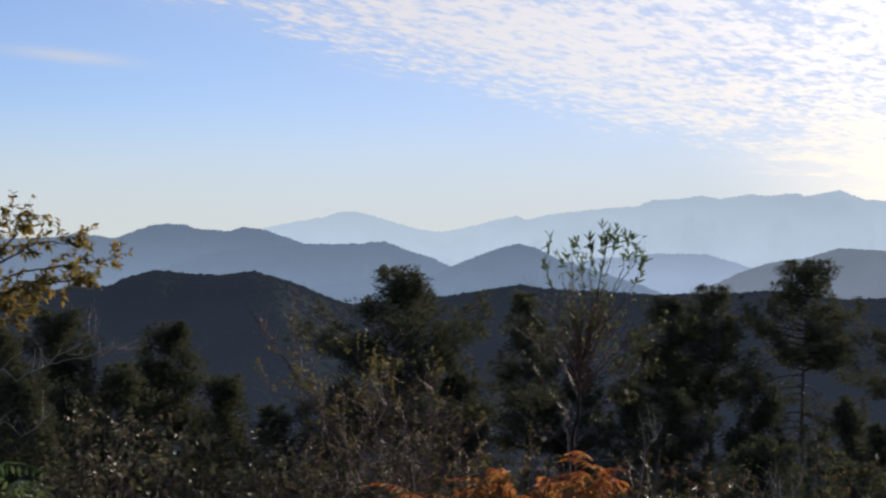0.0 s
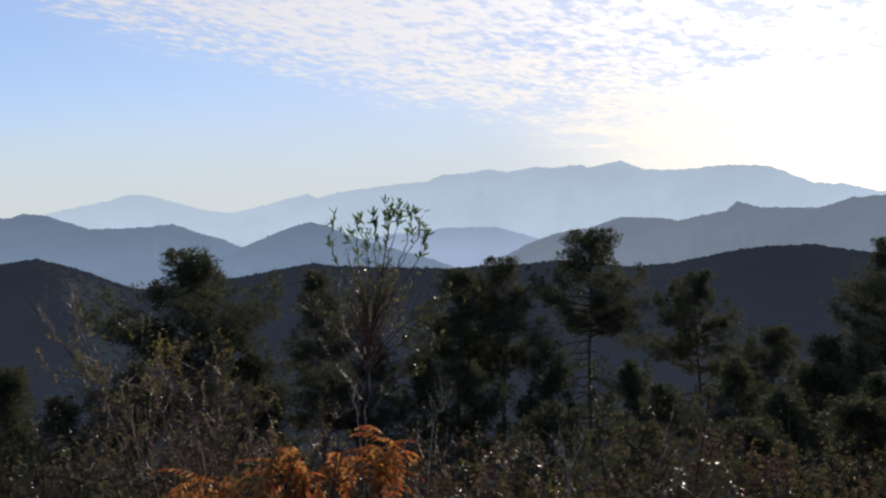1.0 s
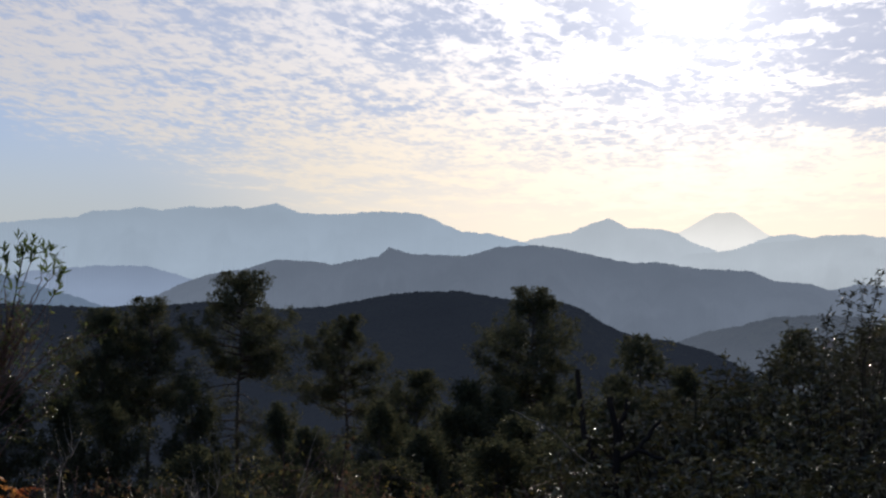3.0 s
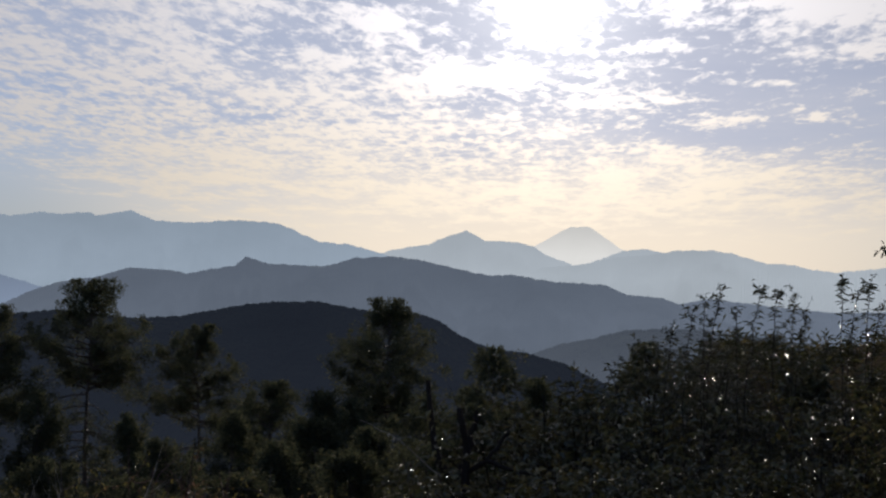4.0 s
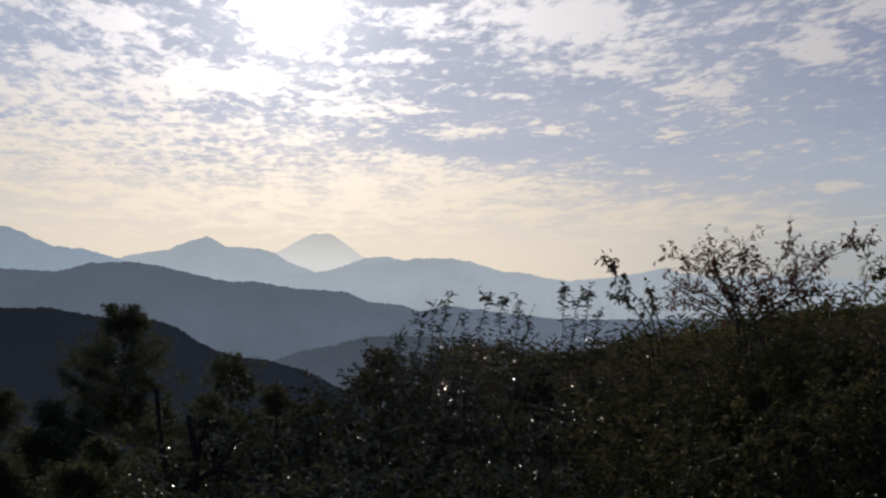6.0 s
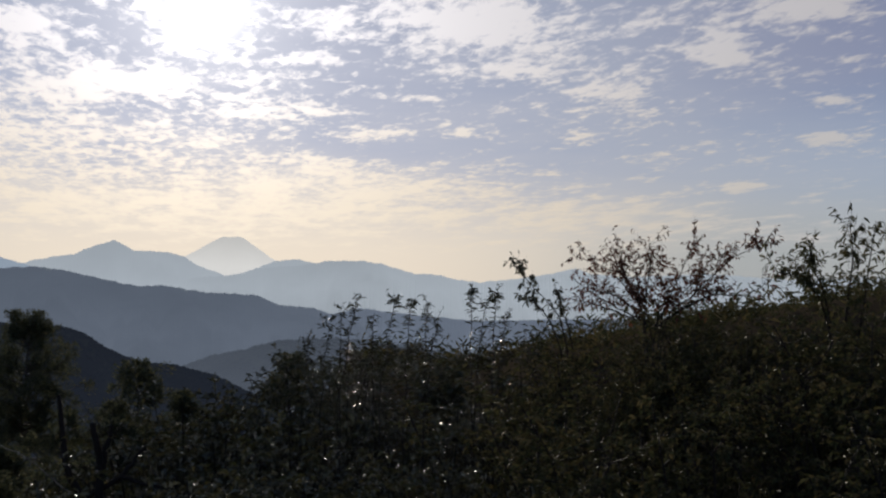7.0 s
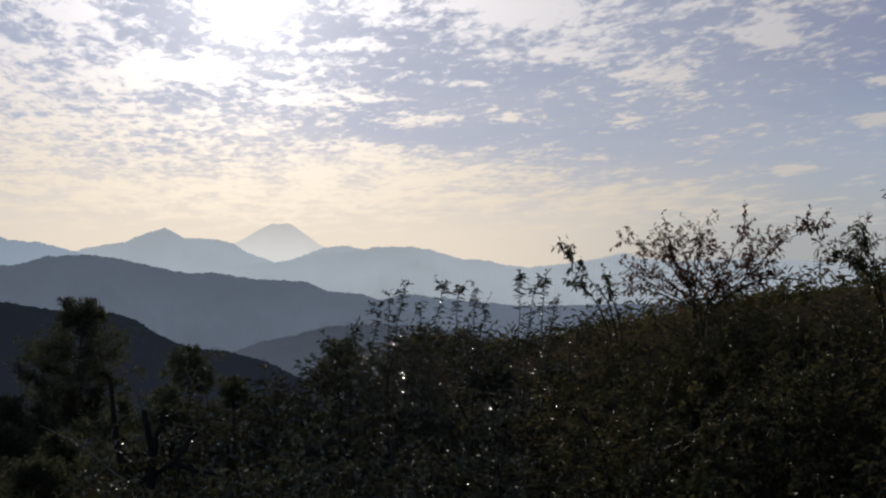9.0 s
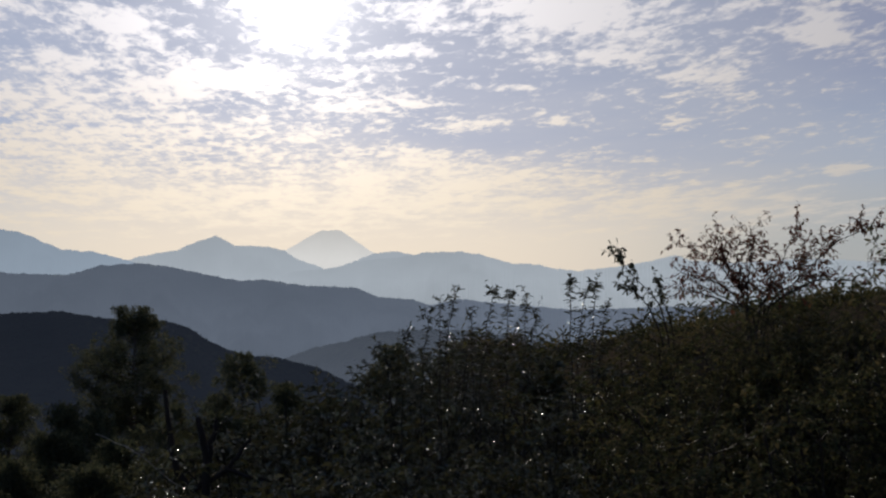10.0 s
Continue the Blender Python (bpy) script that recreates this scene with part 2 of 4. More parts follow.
yellow_leaf = surface("yellow leaf", [(0.065, 0.064, 0.022), (0.175, 0.135, 0.042), (0.115, 0.108, 0.034)], 5.0, 0.55, 0, True, 0.3, 0.42)
golden_leaf = surface("golden leaf", [(0.13, 0.115, 0.032), (0.30, 0.195, 0.048), (0.20, 0.15, 0.040)], 5.0, 0.5, 0, True, 0.3, 0.5)
dry_leaf = surface("dry leaf", [(0.065, 0.035, 0.022), (0.16, 0.085, 0.05), (0.12, 0.10, 0.05)], 5.0, 0.55, 0, True, 0.22, 0.35)
red_leaf = surface("dull red leaf", [(0.050, 0.019, 0.014), (0.115, 0.038, 0.025), (0.075, 0.042, 0.02)], 5.0, 0.5, 0, True, 0.2, 0.35)
orange_leaf = surface("orange leaf", [(0.20, 0.050, 0.020), (0.45, 0.155, 0.045), (0.42, 0.22, 0.060), (0.26, 0.070, 0.026)], 6.0, 0.5, 0, True, 0.3, 0.6)


# ================= mesh helpers =================
class Buf:
    """Gathers vertices and faces of one mesh."""

    def __init__(self):
        self.v, self.f, self.n = [], [], 0

    def add(self, verts, faces):
        verts = np.asarray(verts, float).reshape(-1, 3)
        self.v.append(verts)
        self.f.append(np.asarray(faces, int) + self.n)
        self.n += len(verts)

    def mesh(self, name, material, smooth=False):
        me = bpy.data.meshes.new(name)
        v = np.concatenate(self.v)
        sizes = np.concatenate([np.full(len(f), f.shape[1]) for f in self.f])
        loops = np.concatenate([f.ravel() for f in self.f])
        me.vertices.add(len(v))
        me.vertices.foreach_set("co", v.ravel())
        me.loops.add(len(loops))
        me.loops.foreach_set("vertex_index", loops)
        me.polygons.add(len(sizes))
        me.polygons.foreach_set("loop_start", np.concatenate([[0], np.cumsum(sizes)[:-1]]))
        me.polygons.foreach_set("use_smooth", np.full(len(sizes), smooth))
        me.update(calc_edges=True)
        me.validate()
        me.materials.append(material)
        return me


def unit(a):
    a = np.asarray(a, float)
    return a / np.maximum(np.linalg.norm(a, axis=-1, keepdims=True), 1e-9)


def tube(buf, pts, radii, sides=5):
    """A tapering limb along pts."""
    pts, radii = np.asarray(pts, float), np.asarray(radii, float)
    way = unit(np.gradient(pts, axis=0))
    side = unit(np.cross(way, [0.31, 0.17, 0.93]))
    up = np.cross(side, way)
    a = np.arange(sides) * 2 * np.pi / sides
    ring = pts[:, None] + radii[:, None, None] * (np.cos(a)[None, :, None] * side[:, None] + np.sin(a)[None, :, None] * up[:, None])
    k = len(pts)
    i, j = np.meshgrid(np.arange(k - 1), np.arange(sides), indexing="ij")
    q = np.stack([i * sides + j, i * sides + (j + 1) % sides, (i + 1) * sides + (j + 1) % sides, (i + 1) * sides + j], -1)
    buf.add(ring.reshape(-1, 3), q.reshape(-1, 4))


def blades(buf, base, axis, normal, length, width, sag=0.15, fold=0.18, full=False):
    """Leaves: folded blades with a midrib, many at once."""
    base, axis = np.asarray(base, float), unit(axis)
    side = unit(np.cross(axis, normal))
    up = np.cross(side, axis)
    n = len(base)
    length, width = np.broadcast_to(length, n)[:, None], np.broadcast_to(width, n)[:, None]
    tip = base + axis * length - np.array([0, 0, 1.0]) * sag * length
    if not full:
        mid = base + axis * length * 0.45
        l, r = mid + side * width * 0.5 + up * fold * width, mid - side * width * 0.5 + up * fold * width
        v = np.stack([base, l, tip, r], 1)
        f = np.array([[0, 1, 2], [0, 2, 3]])
        buf.add(v, (np.arange(n)[:, None, None] * 4 + f).reshape(-1, 3))
        return
    low = np.array([0, 0, 1.0]) * sag * length
    a, b = base + axis * length * 0.28 - low * 0.12, base + axis * length * 0.66 - low * 0.5
    v = np.stack([base, a + side * width * 0.42 + up * fold * width, b + side * width * 0.40 + up * fold * width, tip,
                  b - side * width * 0.40 + up * fold * width, a - side * width * 0.42 + up * fold * width], 1)
    f = np.array([[0, 1, 2, 3], [0, 3, 4, 5]])
    buf.add(v, (np.arange(n)[:, None, None] * 6 + f).reshape(-1, 4))


def along(pts, s):
    t = np.linspace(0, 1, len(pts))
    return np.array([np.interp(s, t, pts[:, c]) for c in range(3)])


def part(name, me, parent, label=""):
    ob = new(name, me)
    ob.parent = parent
    return tagged(ob, label)


# ================= the plan: bearings in degrees to the left of +y, distances in metres =================
def at(az, d):
    return -d * math.sin(radians(az)), d * math.cos(radians(az))


def rise(el, d):
    return EYE + d * math.tan(radians(el))


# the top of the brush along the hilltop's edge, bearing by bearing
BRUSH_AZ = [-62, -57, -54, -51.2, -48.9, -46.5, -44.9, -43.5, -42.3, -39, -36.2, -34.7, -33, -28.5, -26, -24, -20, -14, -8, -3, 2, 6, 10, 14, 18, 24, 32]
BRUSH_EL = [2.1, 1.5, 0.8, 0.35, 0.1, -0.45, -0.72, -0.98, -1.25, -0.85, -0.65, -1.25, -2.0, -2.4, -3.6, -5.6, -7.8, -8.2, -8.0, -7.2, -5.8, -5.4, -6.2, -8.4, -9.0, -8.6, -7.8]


def ground_z(x, y):
    """The hilltop falls away all round, less steeply to the right."""
    r = np.hypot(x, y)
    az = np.degrees(np.arctan2(-x, y))
    s = np.interp(az, [-180, -110, -48, -30, 80, 140, 180], [0.2, 0.17, 0.15, 0.30, 0.30, 0.2, 0.2])
    near = -s * np.clip(r - 3.0, 0, 60)
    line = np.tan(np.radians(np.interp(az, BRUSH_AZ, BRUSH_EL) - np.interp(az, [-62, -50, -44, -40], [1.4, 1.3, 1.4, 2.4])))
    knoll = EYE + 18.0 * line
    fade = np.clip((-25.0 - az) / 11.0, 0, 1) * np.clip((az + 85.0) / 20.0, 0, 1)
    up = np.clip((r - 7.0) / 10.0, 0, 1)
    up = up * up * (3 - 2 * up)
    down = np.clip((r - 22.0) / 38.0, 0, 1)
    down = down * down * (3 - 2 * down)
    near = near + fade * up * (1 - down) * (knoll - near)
    far = -0.42 * np.clip(r - 63.0, 0, 150) - 0.12 * np.clip(r - 213.0, 0, 300) - 0.004 * np.clip(r - 513.0, 0, 4400)
    return near + far


def make_ground():
    rings = np.concatenate([[0.0], 1.2 * 1.115 ** np.arange(77)])
    rings = rings[rings < 4950]
    m = 180
    a = np.arange(m) * 2 * np.pi / m
    v, f = [], []
    for i, r in enumerate(rings):
        for t in a:
            x, y = r * math.sin(t), r * math.cos(t)
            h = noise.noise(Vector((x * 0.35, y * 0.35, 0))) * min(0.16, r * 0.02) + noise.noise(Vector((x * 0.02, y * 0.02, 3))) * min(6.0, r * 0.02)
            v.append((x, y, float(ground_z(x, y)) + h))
    i, j = np.meshgrid(np.arange(len(rings) - 1), np.arange(m), indexing="ij")
    q = np.stack([i * m + j, (i + 1) * m + j, (i + 1) * m + (j + 1) % m, i * m + (j + 1) % m], -1).reshape(-1, 4)
    b = Buf()
    b.add(v, q)
    tagged(new("ground", b.mesh("ground", soil, True)), "leaf-littered brown hillside falling away into a valley", "ground", kind="structure")


make_ground()


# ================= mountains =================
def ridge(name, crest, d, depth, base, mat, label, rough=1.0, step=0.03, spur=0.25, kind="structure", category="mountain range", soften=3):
    """A mountain range: its skyline runs through the summits and saddles of crest (bearing, elevation), with spurs and gullies on its face."""
    az = np.array([c[0] for c in crest][::-1])
    el = np.array([c[1] for c in crest][::-1])
    a = np.arange(az[0] - 6.0, az[-1] + 6.0, step)
    e = np.interp(a, az, el)
    out = np.maximum(az[0] - a, a - az[-1]).clip(0)
    e = e - out * 0.35
    soft = np.hanning(soften + 2)[1:-1]
    soft /= soft.sum()
    e = np.convolve(np.pad(e, soften // 2, mode="edge"), soft, "valid")
    rows = np.array([-0.5, -0.22, -0.08, 0.0, 0.03, 0.07, 0.13, 0.21, 0.31, 0.43, 0.57, 0.74, 1.0])
    v = np.zeros((len(a), len(rows), 3))
    for i, (t, q) in enumerate(zip(a, e)):
        top = rise(q, d)
        top += rough * d * 0.00080 * (noise.noise(Vector((t * 2.6, 7, d))) + 0.7 * noise.noise(Vector((t * 7.0, 3, d))) + 0.7 * noise.noise(Vector((t * 16.0, 4, d))) + 0.22 * noise.noise(Vector((t * 37.0, 6, d))))
        for j, s in enumerate(rows):
            w = spur * depth * (noise.noise(Vector((t * 0.55, s * 1.4, d))) + 0.45 * noise.noise(Vector((t * 1.9, s * 3.0, d + 9)))) * min(1, abs(s) * 4)
            dist = d - depth * s + w
            fall = abs(s) ** 0.85
            z = top + (base - top) * fall + (0 if s == 0 else rough * depth * 0.03 * noise.noise(Vector((t * 3.0, s * 9, d))) * min(1, abs(s) * 6))
            v[i, j] = (*at(t, dist), z)
    i, j = np.meshgrid(np.arange(len(a) - 1), np.arange(len(rows) - 1), indexing="ij")
    m = len(rows)
    q = np.stack([i * m + j, i * m + j + 1, (i + 1) * m + j + 1, (i + 1) * m + j], -1).reshape(-1, 4)
    b = Buf()
    b.add(v.reshape(-1, 3), q)
    return tagged(new(name, b.mesh(name, mat, True)), label, category, kind=kind)


# each range glows in its own painted haze: colour, share, foot and crest heights
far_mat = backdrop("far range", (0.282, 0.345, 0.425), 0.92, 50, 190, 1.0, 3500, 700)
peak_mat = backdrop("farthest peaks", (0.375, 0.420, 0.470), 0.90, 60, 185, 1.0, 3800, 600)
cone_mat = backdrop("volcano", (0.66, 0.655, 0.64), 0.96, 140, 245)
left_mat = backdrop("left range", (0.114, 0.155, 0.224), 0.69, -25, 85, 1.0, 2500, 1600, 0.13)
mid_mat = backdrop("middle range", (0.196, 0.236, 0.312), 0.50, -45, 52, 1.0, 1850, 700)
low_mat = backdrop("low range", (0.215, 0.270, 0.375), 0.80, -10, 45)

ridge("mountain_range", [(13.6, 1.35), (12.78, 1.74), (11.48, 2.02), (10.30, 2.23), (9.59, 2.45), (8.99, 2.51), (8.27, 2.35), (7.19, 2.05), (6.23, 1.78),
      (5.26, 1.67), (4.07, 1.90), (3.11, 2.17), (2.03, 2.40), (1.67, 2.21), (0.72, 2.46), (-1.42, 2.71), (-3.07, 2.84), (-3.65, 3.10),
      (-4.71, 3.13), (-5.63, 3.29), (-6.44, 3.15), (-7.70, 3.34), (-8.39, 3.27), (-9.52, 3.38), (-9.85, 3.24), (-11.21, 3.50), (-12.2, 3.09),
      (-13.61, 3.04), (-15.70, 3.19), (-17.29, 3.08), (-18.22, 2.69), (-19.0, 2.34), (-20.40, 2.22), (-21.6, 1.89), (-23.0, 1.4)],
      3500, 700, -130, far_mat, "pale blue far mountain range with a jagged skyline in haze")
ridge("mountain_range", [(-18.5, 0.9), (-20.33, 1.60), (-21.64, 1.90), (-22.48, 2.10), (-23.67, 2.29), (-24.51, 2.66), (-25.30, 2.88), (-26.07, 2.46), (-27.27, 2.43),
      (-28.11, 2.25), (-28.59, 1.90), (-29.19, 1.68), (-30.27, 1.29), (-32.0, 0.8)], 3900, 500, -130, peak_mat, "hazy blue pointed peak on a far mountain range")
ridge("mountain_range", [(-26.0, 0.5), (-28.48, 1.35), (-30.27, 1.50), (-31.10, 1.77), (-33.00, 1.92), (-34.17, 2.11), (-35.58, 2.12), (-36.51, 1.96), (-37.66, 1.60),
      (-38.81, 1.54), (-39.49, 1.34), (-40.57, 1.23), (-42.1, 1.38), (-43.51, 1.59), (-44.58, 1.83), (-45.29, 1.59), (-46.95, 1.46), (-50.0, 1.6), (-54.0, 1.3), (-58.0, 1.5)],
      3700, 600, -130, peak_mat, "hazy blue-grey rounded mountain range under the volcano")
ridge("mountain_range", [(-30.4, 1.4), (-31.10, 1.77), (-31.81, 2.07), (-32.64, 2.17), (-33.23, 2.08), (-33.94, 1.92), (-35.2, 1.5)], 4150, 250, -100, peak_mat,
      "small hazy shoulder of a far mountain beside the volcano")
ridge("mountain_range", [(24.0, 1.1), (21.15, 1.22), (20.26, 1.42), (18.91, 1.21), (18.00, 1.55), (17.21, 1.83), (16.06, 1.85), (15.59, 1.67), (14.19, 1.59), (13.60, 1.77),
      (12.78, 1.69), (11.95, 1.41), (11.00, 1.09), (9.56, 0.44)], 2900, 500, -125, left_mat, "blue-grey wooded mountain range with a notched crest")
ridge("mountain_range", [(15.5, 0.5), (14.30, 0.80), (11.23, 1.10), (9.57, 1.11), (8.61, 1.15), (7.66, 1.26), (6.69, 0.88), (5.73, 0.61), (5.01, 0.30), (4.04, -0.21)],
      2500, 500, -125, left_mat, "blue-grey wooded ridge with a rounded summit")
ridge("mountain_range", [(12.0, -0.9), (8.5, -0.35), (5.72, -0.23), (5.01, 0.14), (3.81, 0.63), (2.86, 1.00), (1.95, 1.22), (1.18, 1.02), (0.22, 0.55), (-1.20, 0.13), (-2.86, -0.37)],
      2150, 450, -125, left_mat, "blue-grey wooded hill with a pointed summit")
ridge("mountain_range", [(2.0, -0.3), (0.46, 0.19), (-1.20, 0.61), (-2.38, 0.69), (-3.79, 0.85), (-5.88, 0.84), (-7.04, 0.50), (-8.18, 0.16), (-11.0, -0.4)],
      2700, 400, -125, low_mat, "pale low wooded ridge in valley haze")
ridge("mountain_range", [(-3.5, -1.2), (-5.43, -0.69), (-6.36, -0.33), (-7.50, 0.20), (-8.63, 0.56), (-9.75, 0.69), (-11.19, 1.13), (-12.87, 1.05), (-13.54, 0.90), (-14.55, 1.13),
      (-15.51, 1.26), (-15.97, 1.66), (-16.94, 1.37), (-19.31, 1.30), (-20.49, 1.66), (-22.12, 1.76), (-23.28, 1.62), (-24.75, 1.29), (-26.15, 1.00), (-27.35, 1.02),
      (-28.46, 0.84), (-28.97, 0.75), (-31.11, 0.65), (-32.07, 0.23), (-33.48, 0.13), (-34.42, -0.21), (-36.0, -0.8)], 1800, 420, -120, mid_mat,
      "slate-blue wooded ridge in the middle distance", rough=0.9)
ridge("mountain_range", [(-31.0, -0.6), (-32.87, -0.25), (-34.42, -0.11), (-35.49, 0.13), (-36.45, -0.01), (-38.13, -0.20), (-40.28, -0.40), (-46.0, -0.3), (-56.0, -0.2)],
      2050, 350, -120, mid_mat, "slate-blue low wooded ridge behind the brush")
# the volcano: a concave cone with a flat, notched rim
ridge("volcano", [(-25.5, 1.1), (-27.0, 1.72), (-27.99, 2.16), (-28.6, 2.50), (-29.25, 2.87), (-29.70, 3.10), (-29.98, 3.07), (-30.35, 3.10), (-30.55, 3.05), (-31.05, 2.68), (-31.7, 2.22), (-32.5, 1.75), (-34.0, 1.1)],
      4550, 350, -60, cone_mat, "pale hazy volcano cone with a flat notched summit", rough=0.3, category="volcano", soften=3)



def wooded_hill(crest, d, depth, base, count, label, seed, crown=(1.2, 2.4), mat=None):
    """A hill whose rounded face is covered with tree crowns; the woods are part of it."""
    rng = np.random.default_rng(seed)
    az, el = np.array([c[0] for c in crest][::-1]), np.array([c[1] for c in crest][::-1])
    lo, hi = az[0] - 5, az[-1] + 5
    reach = math.degrees(crown[1] * 0.55 / d)

    def face(t, q):
        e = np.interp(t, az, el) - np.maximum(az[0] - t, t - az[-1]).clip(0) * 0.5 - reach
        top = EYE + d * np.tan(np.radians(e))
        w = np.array([noise.noise(Vector((float(p) * 0.16 * d / 750, float(r) * 1.2, d))) + 0.5 * noise.noise(Vector((float(p) * 0.45 * d / 750, float(r) * 2.0, d + 5))) for p, r in zip(t, q)])
        dist = d - depth * q + 0.16 * depth * w * np.minimum(1, q * 5)
        z = top + (base - top) * q ** 1.25
        return np.stack([-dist * np.sin(np.radians(t)), dist * np.cos(np.radians(t)), z], 1)

    na, nq = int((hi - lo) / 0.12), 30
    t, q = np.meshgrid(np.linspace(lo, hi, na), np.linspace(0, 1, nq) ** 1.3, indexing="ij")
    v = face(t.ravel(), q.ravel())
    back = v.reshape(na, nq, 3)[:, :1].copy()
    back[:, :, :2] *= 1 + depth * 0.7 / d
    back[:, :, 2] = base
    v = np.concatenate([back, v.reshape(na, nq, 3)], 1)
    i, j = np.meshgrid(np.arange(na - 1), np.arange(nq), indexing="ij")
    m = nq + 1
    f = np.stack([i * m + j, i * m + j + 1, (i + 1) * m + j + 1, (i + 1) * m + j], -1).reshape(-1, 4)
    b = Buf()
    b.add(v.reshape(-1, 3), f)
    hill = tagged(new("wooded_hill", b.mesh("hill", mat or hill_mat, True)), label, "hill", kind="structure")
    # crowns: squat faceted domes with uneven outlines
    ring = np.arange(6) * np.pi / 3
    dome = np.concatenate([np.stack([np.cos(ring), np.sin(ring), np.full(6, -0.55)], 1),
                           np.stack([0.78 * np.cos(ring + 0.5), 0.78 * np.sin(ring + 0.5), np.full(6, 0.35)], 1), [[0, 0, 0.95]]])
    k = np.arange(6)
    tri = np.concatenate([np.stack([k, (k + 1) % 6, 6 + k], 1), np.stack([(k + 1) % 6, 6 + (k + 1) % 6, 6 + k], 1), np.stack([6 + k, 6 + (k + 1) % 6, np.full(6, 12)], 1)])
    # thick along the skyline, thinner down the face
    tc = np.concatenate([rng.uniform(lo, hi, count // 3), rng.uniform(lo, hi, count - count // 3)])
    qc = np.concatenate([rng.uniform(0, 0.02, count // 3), rng.uniform(0, 0.8, count - count // 3) ** 1.3])
    c = face(tc, qc)
    r = rng.uniform(*crown, count) * np.where(rng.uniform(0, 1, count) < 0.1, 1.3, 1.0)
    p = dome[None] * r[:, None, None] * rng.uniform(0.72, 1.28, (count, 13, 1)) * np.array([1, 1, 0.62])
    w = Buf()
    w.add((p + c[:, None]).reshape(-1, 3), (np.arange(count)[:, None, None] * 13 + tri).reshape(-1, 3))
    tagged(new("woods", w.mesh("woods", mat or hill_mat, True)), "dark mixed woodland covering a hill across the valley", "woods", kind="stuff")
    return hill


# faint blue haze painted as a glow into hill and woods alike
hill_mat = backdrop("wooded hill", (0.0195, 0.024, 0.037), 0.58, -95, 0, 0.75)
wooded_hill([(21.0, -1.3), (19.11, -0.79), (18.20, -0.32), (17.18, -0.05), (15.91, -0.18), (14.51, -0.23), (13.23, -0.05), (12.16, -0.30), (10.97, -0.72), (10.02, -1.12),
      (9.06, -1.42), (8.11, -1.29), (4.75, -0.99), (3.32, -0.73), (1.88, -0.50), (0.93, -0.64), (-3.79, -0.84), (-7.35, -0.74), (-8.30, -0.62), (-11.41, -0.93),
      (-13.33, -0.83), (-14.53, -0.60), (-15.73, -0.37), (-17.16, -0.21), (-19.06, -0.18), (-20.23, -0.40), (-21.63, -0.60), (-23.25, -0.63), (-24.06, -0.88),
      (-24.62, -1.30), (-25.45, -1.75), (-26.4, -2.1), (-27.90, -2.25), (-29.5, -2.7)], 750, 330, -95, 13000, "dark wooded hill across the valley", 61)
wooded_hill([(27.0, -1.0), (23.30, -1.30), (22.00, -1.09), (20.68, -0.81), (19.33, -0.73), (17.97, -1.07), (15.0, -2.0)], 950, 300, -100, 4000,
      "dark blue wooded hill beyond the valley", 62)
# stronger painted haze: this hill and its crowns emit the pale valley air
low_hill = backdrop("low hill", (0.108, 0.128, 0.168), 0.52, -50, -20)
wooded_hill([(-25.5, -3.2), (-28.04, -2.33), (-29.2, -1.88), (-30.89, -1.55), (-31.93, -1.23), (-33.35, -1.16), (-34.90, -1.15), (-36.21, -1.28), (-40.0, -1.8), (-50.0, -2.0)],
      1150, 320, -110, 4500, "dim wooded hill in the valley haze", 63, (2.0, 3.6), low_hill)


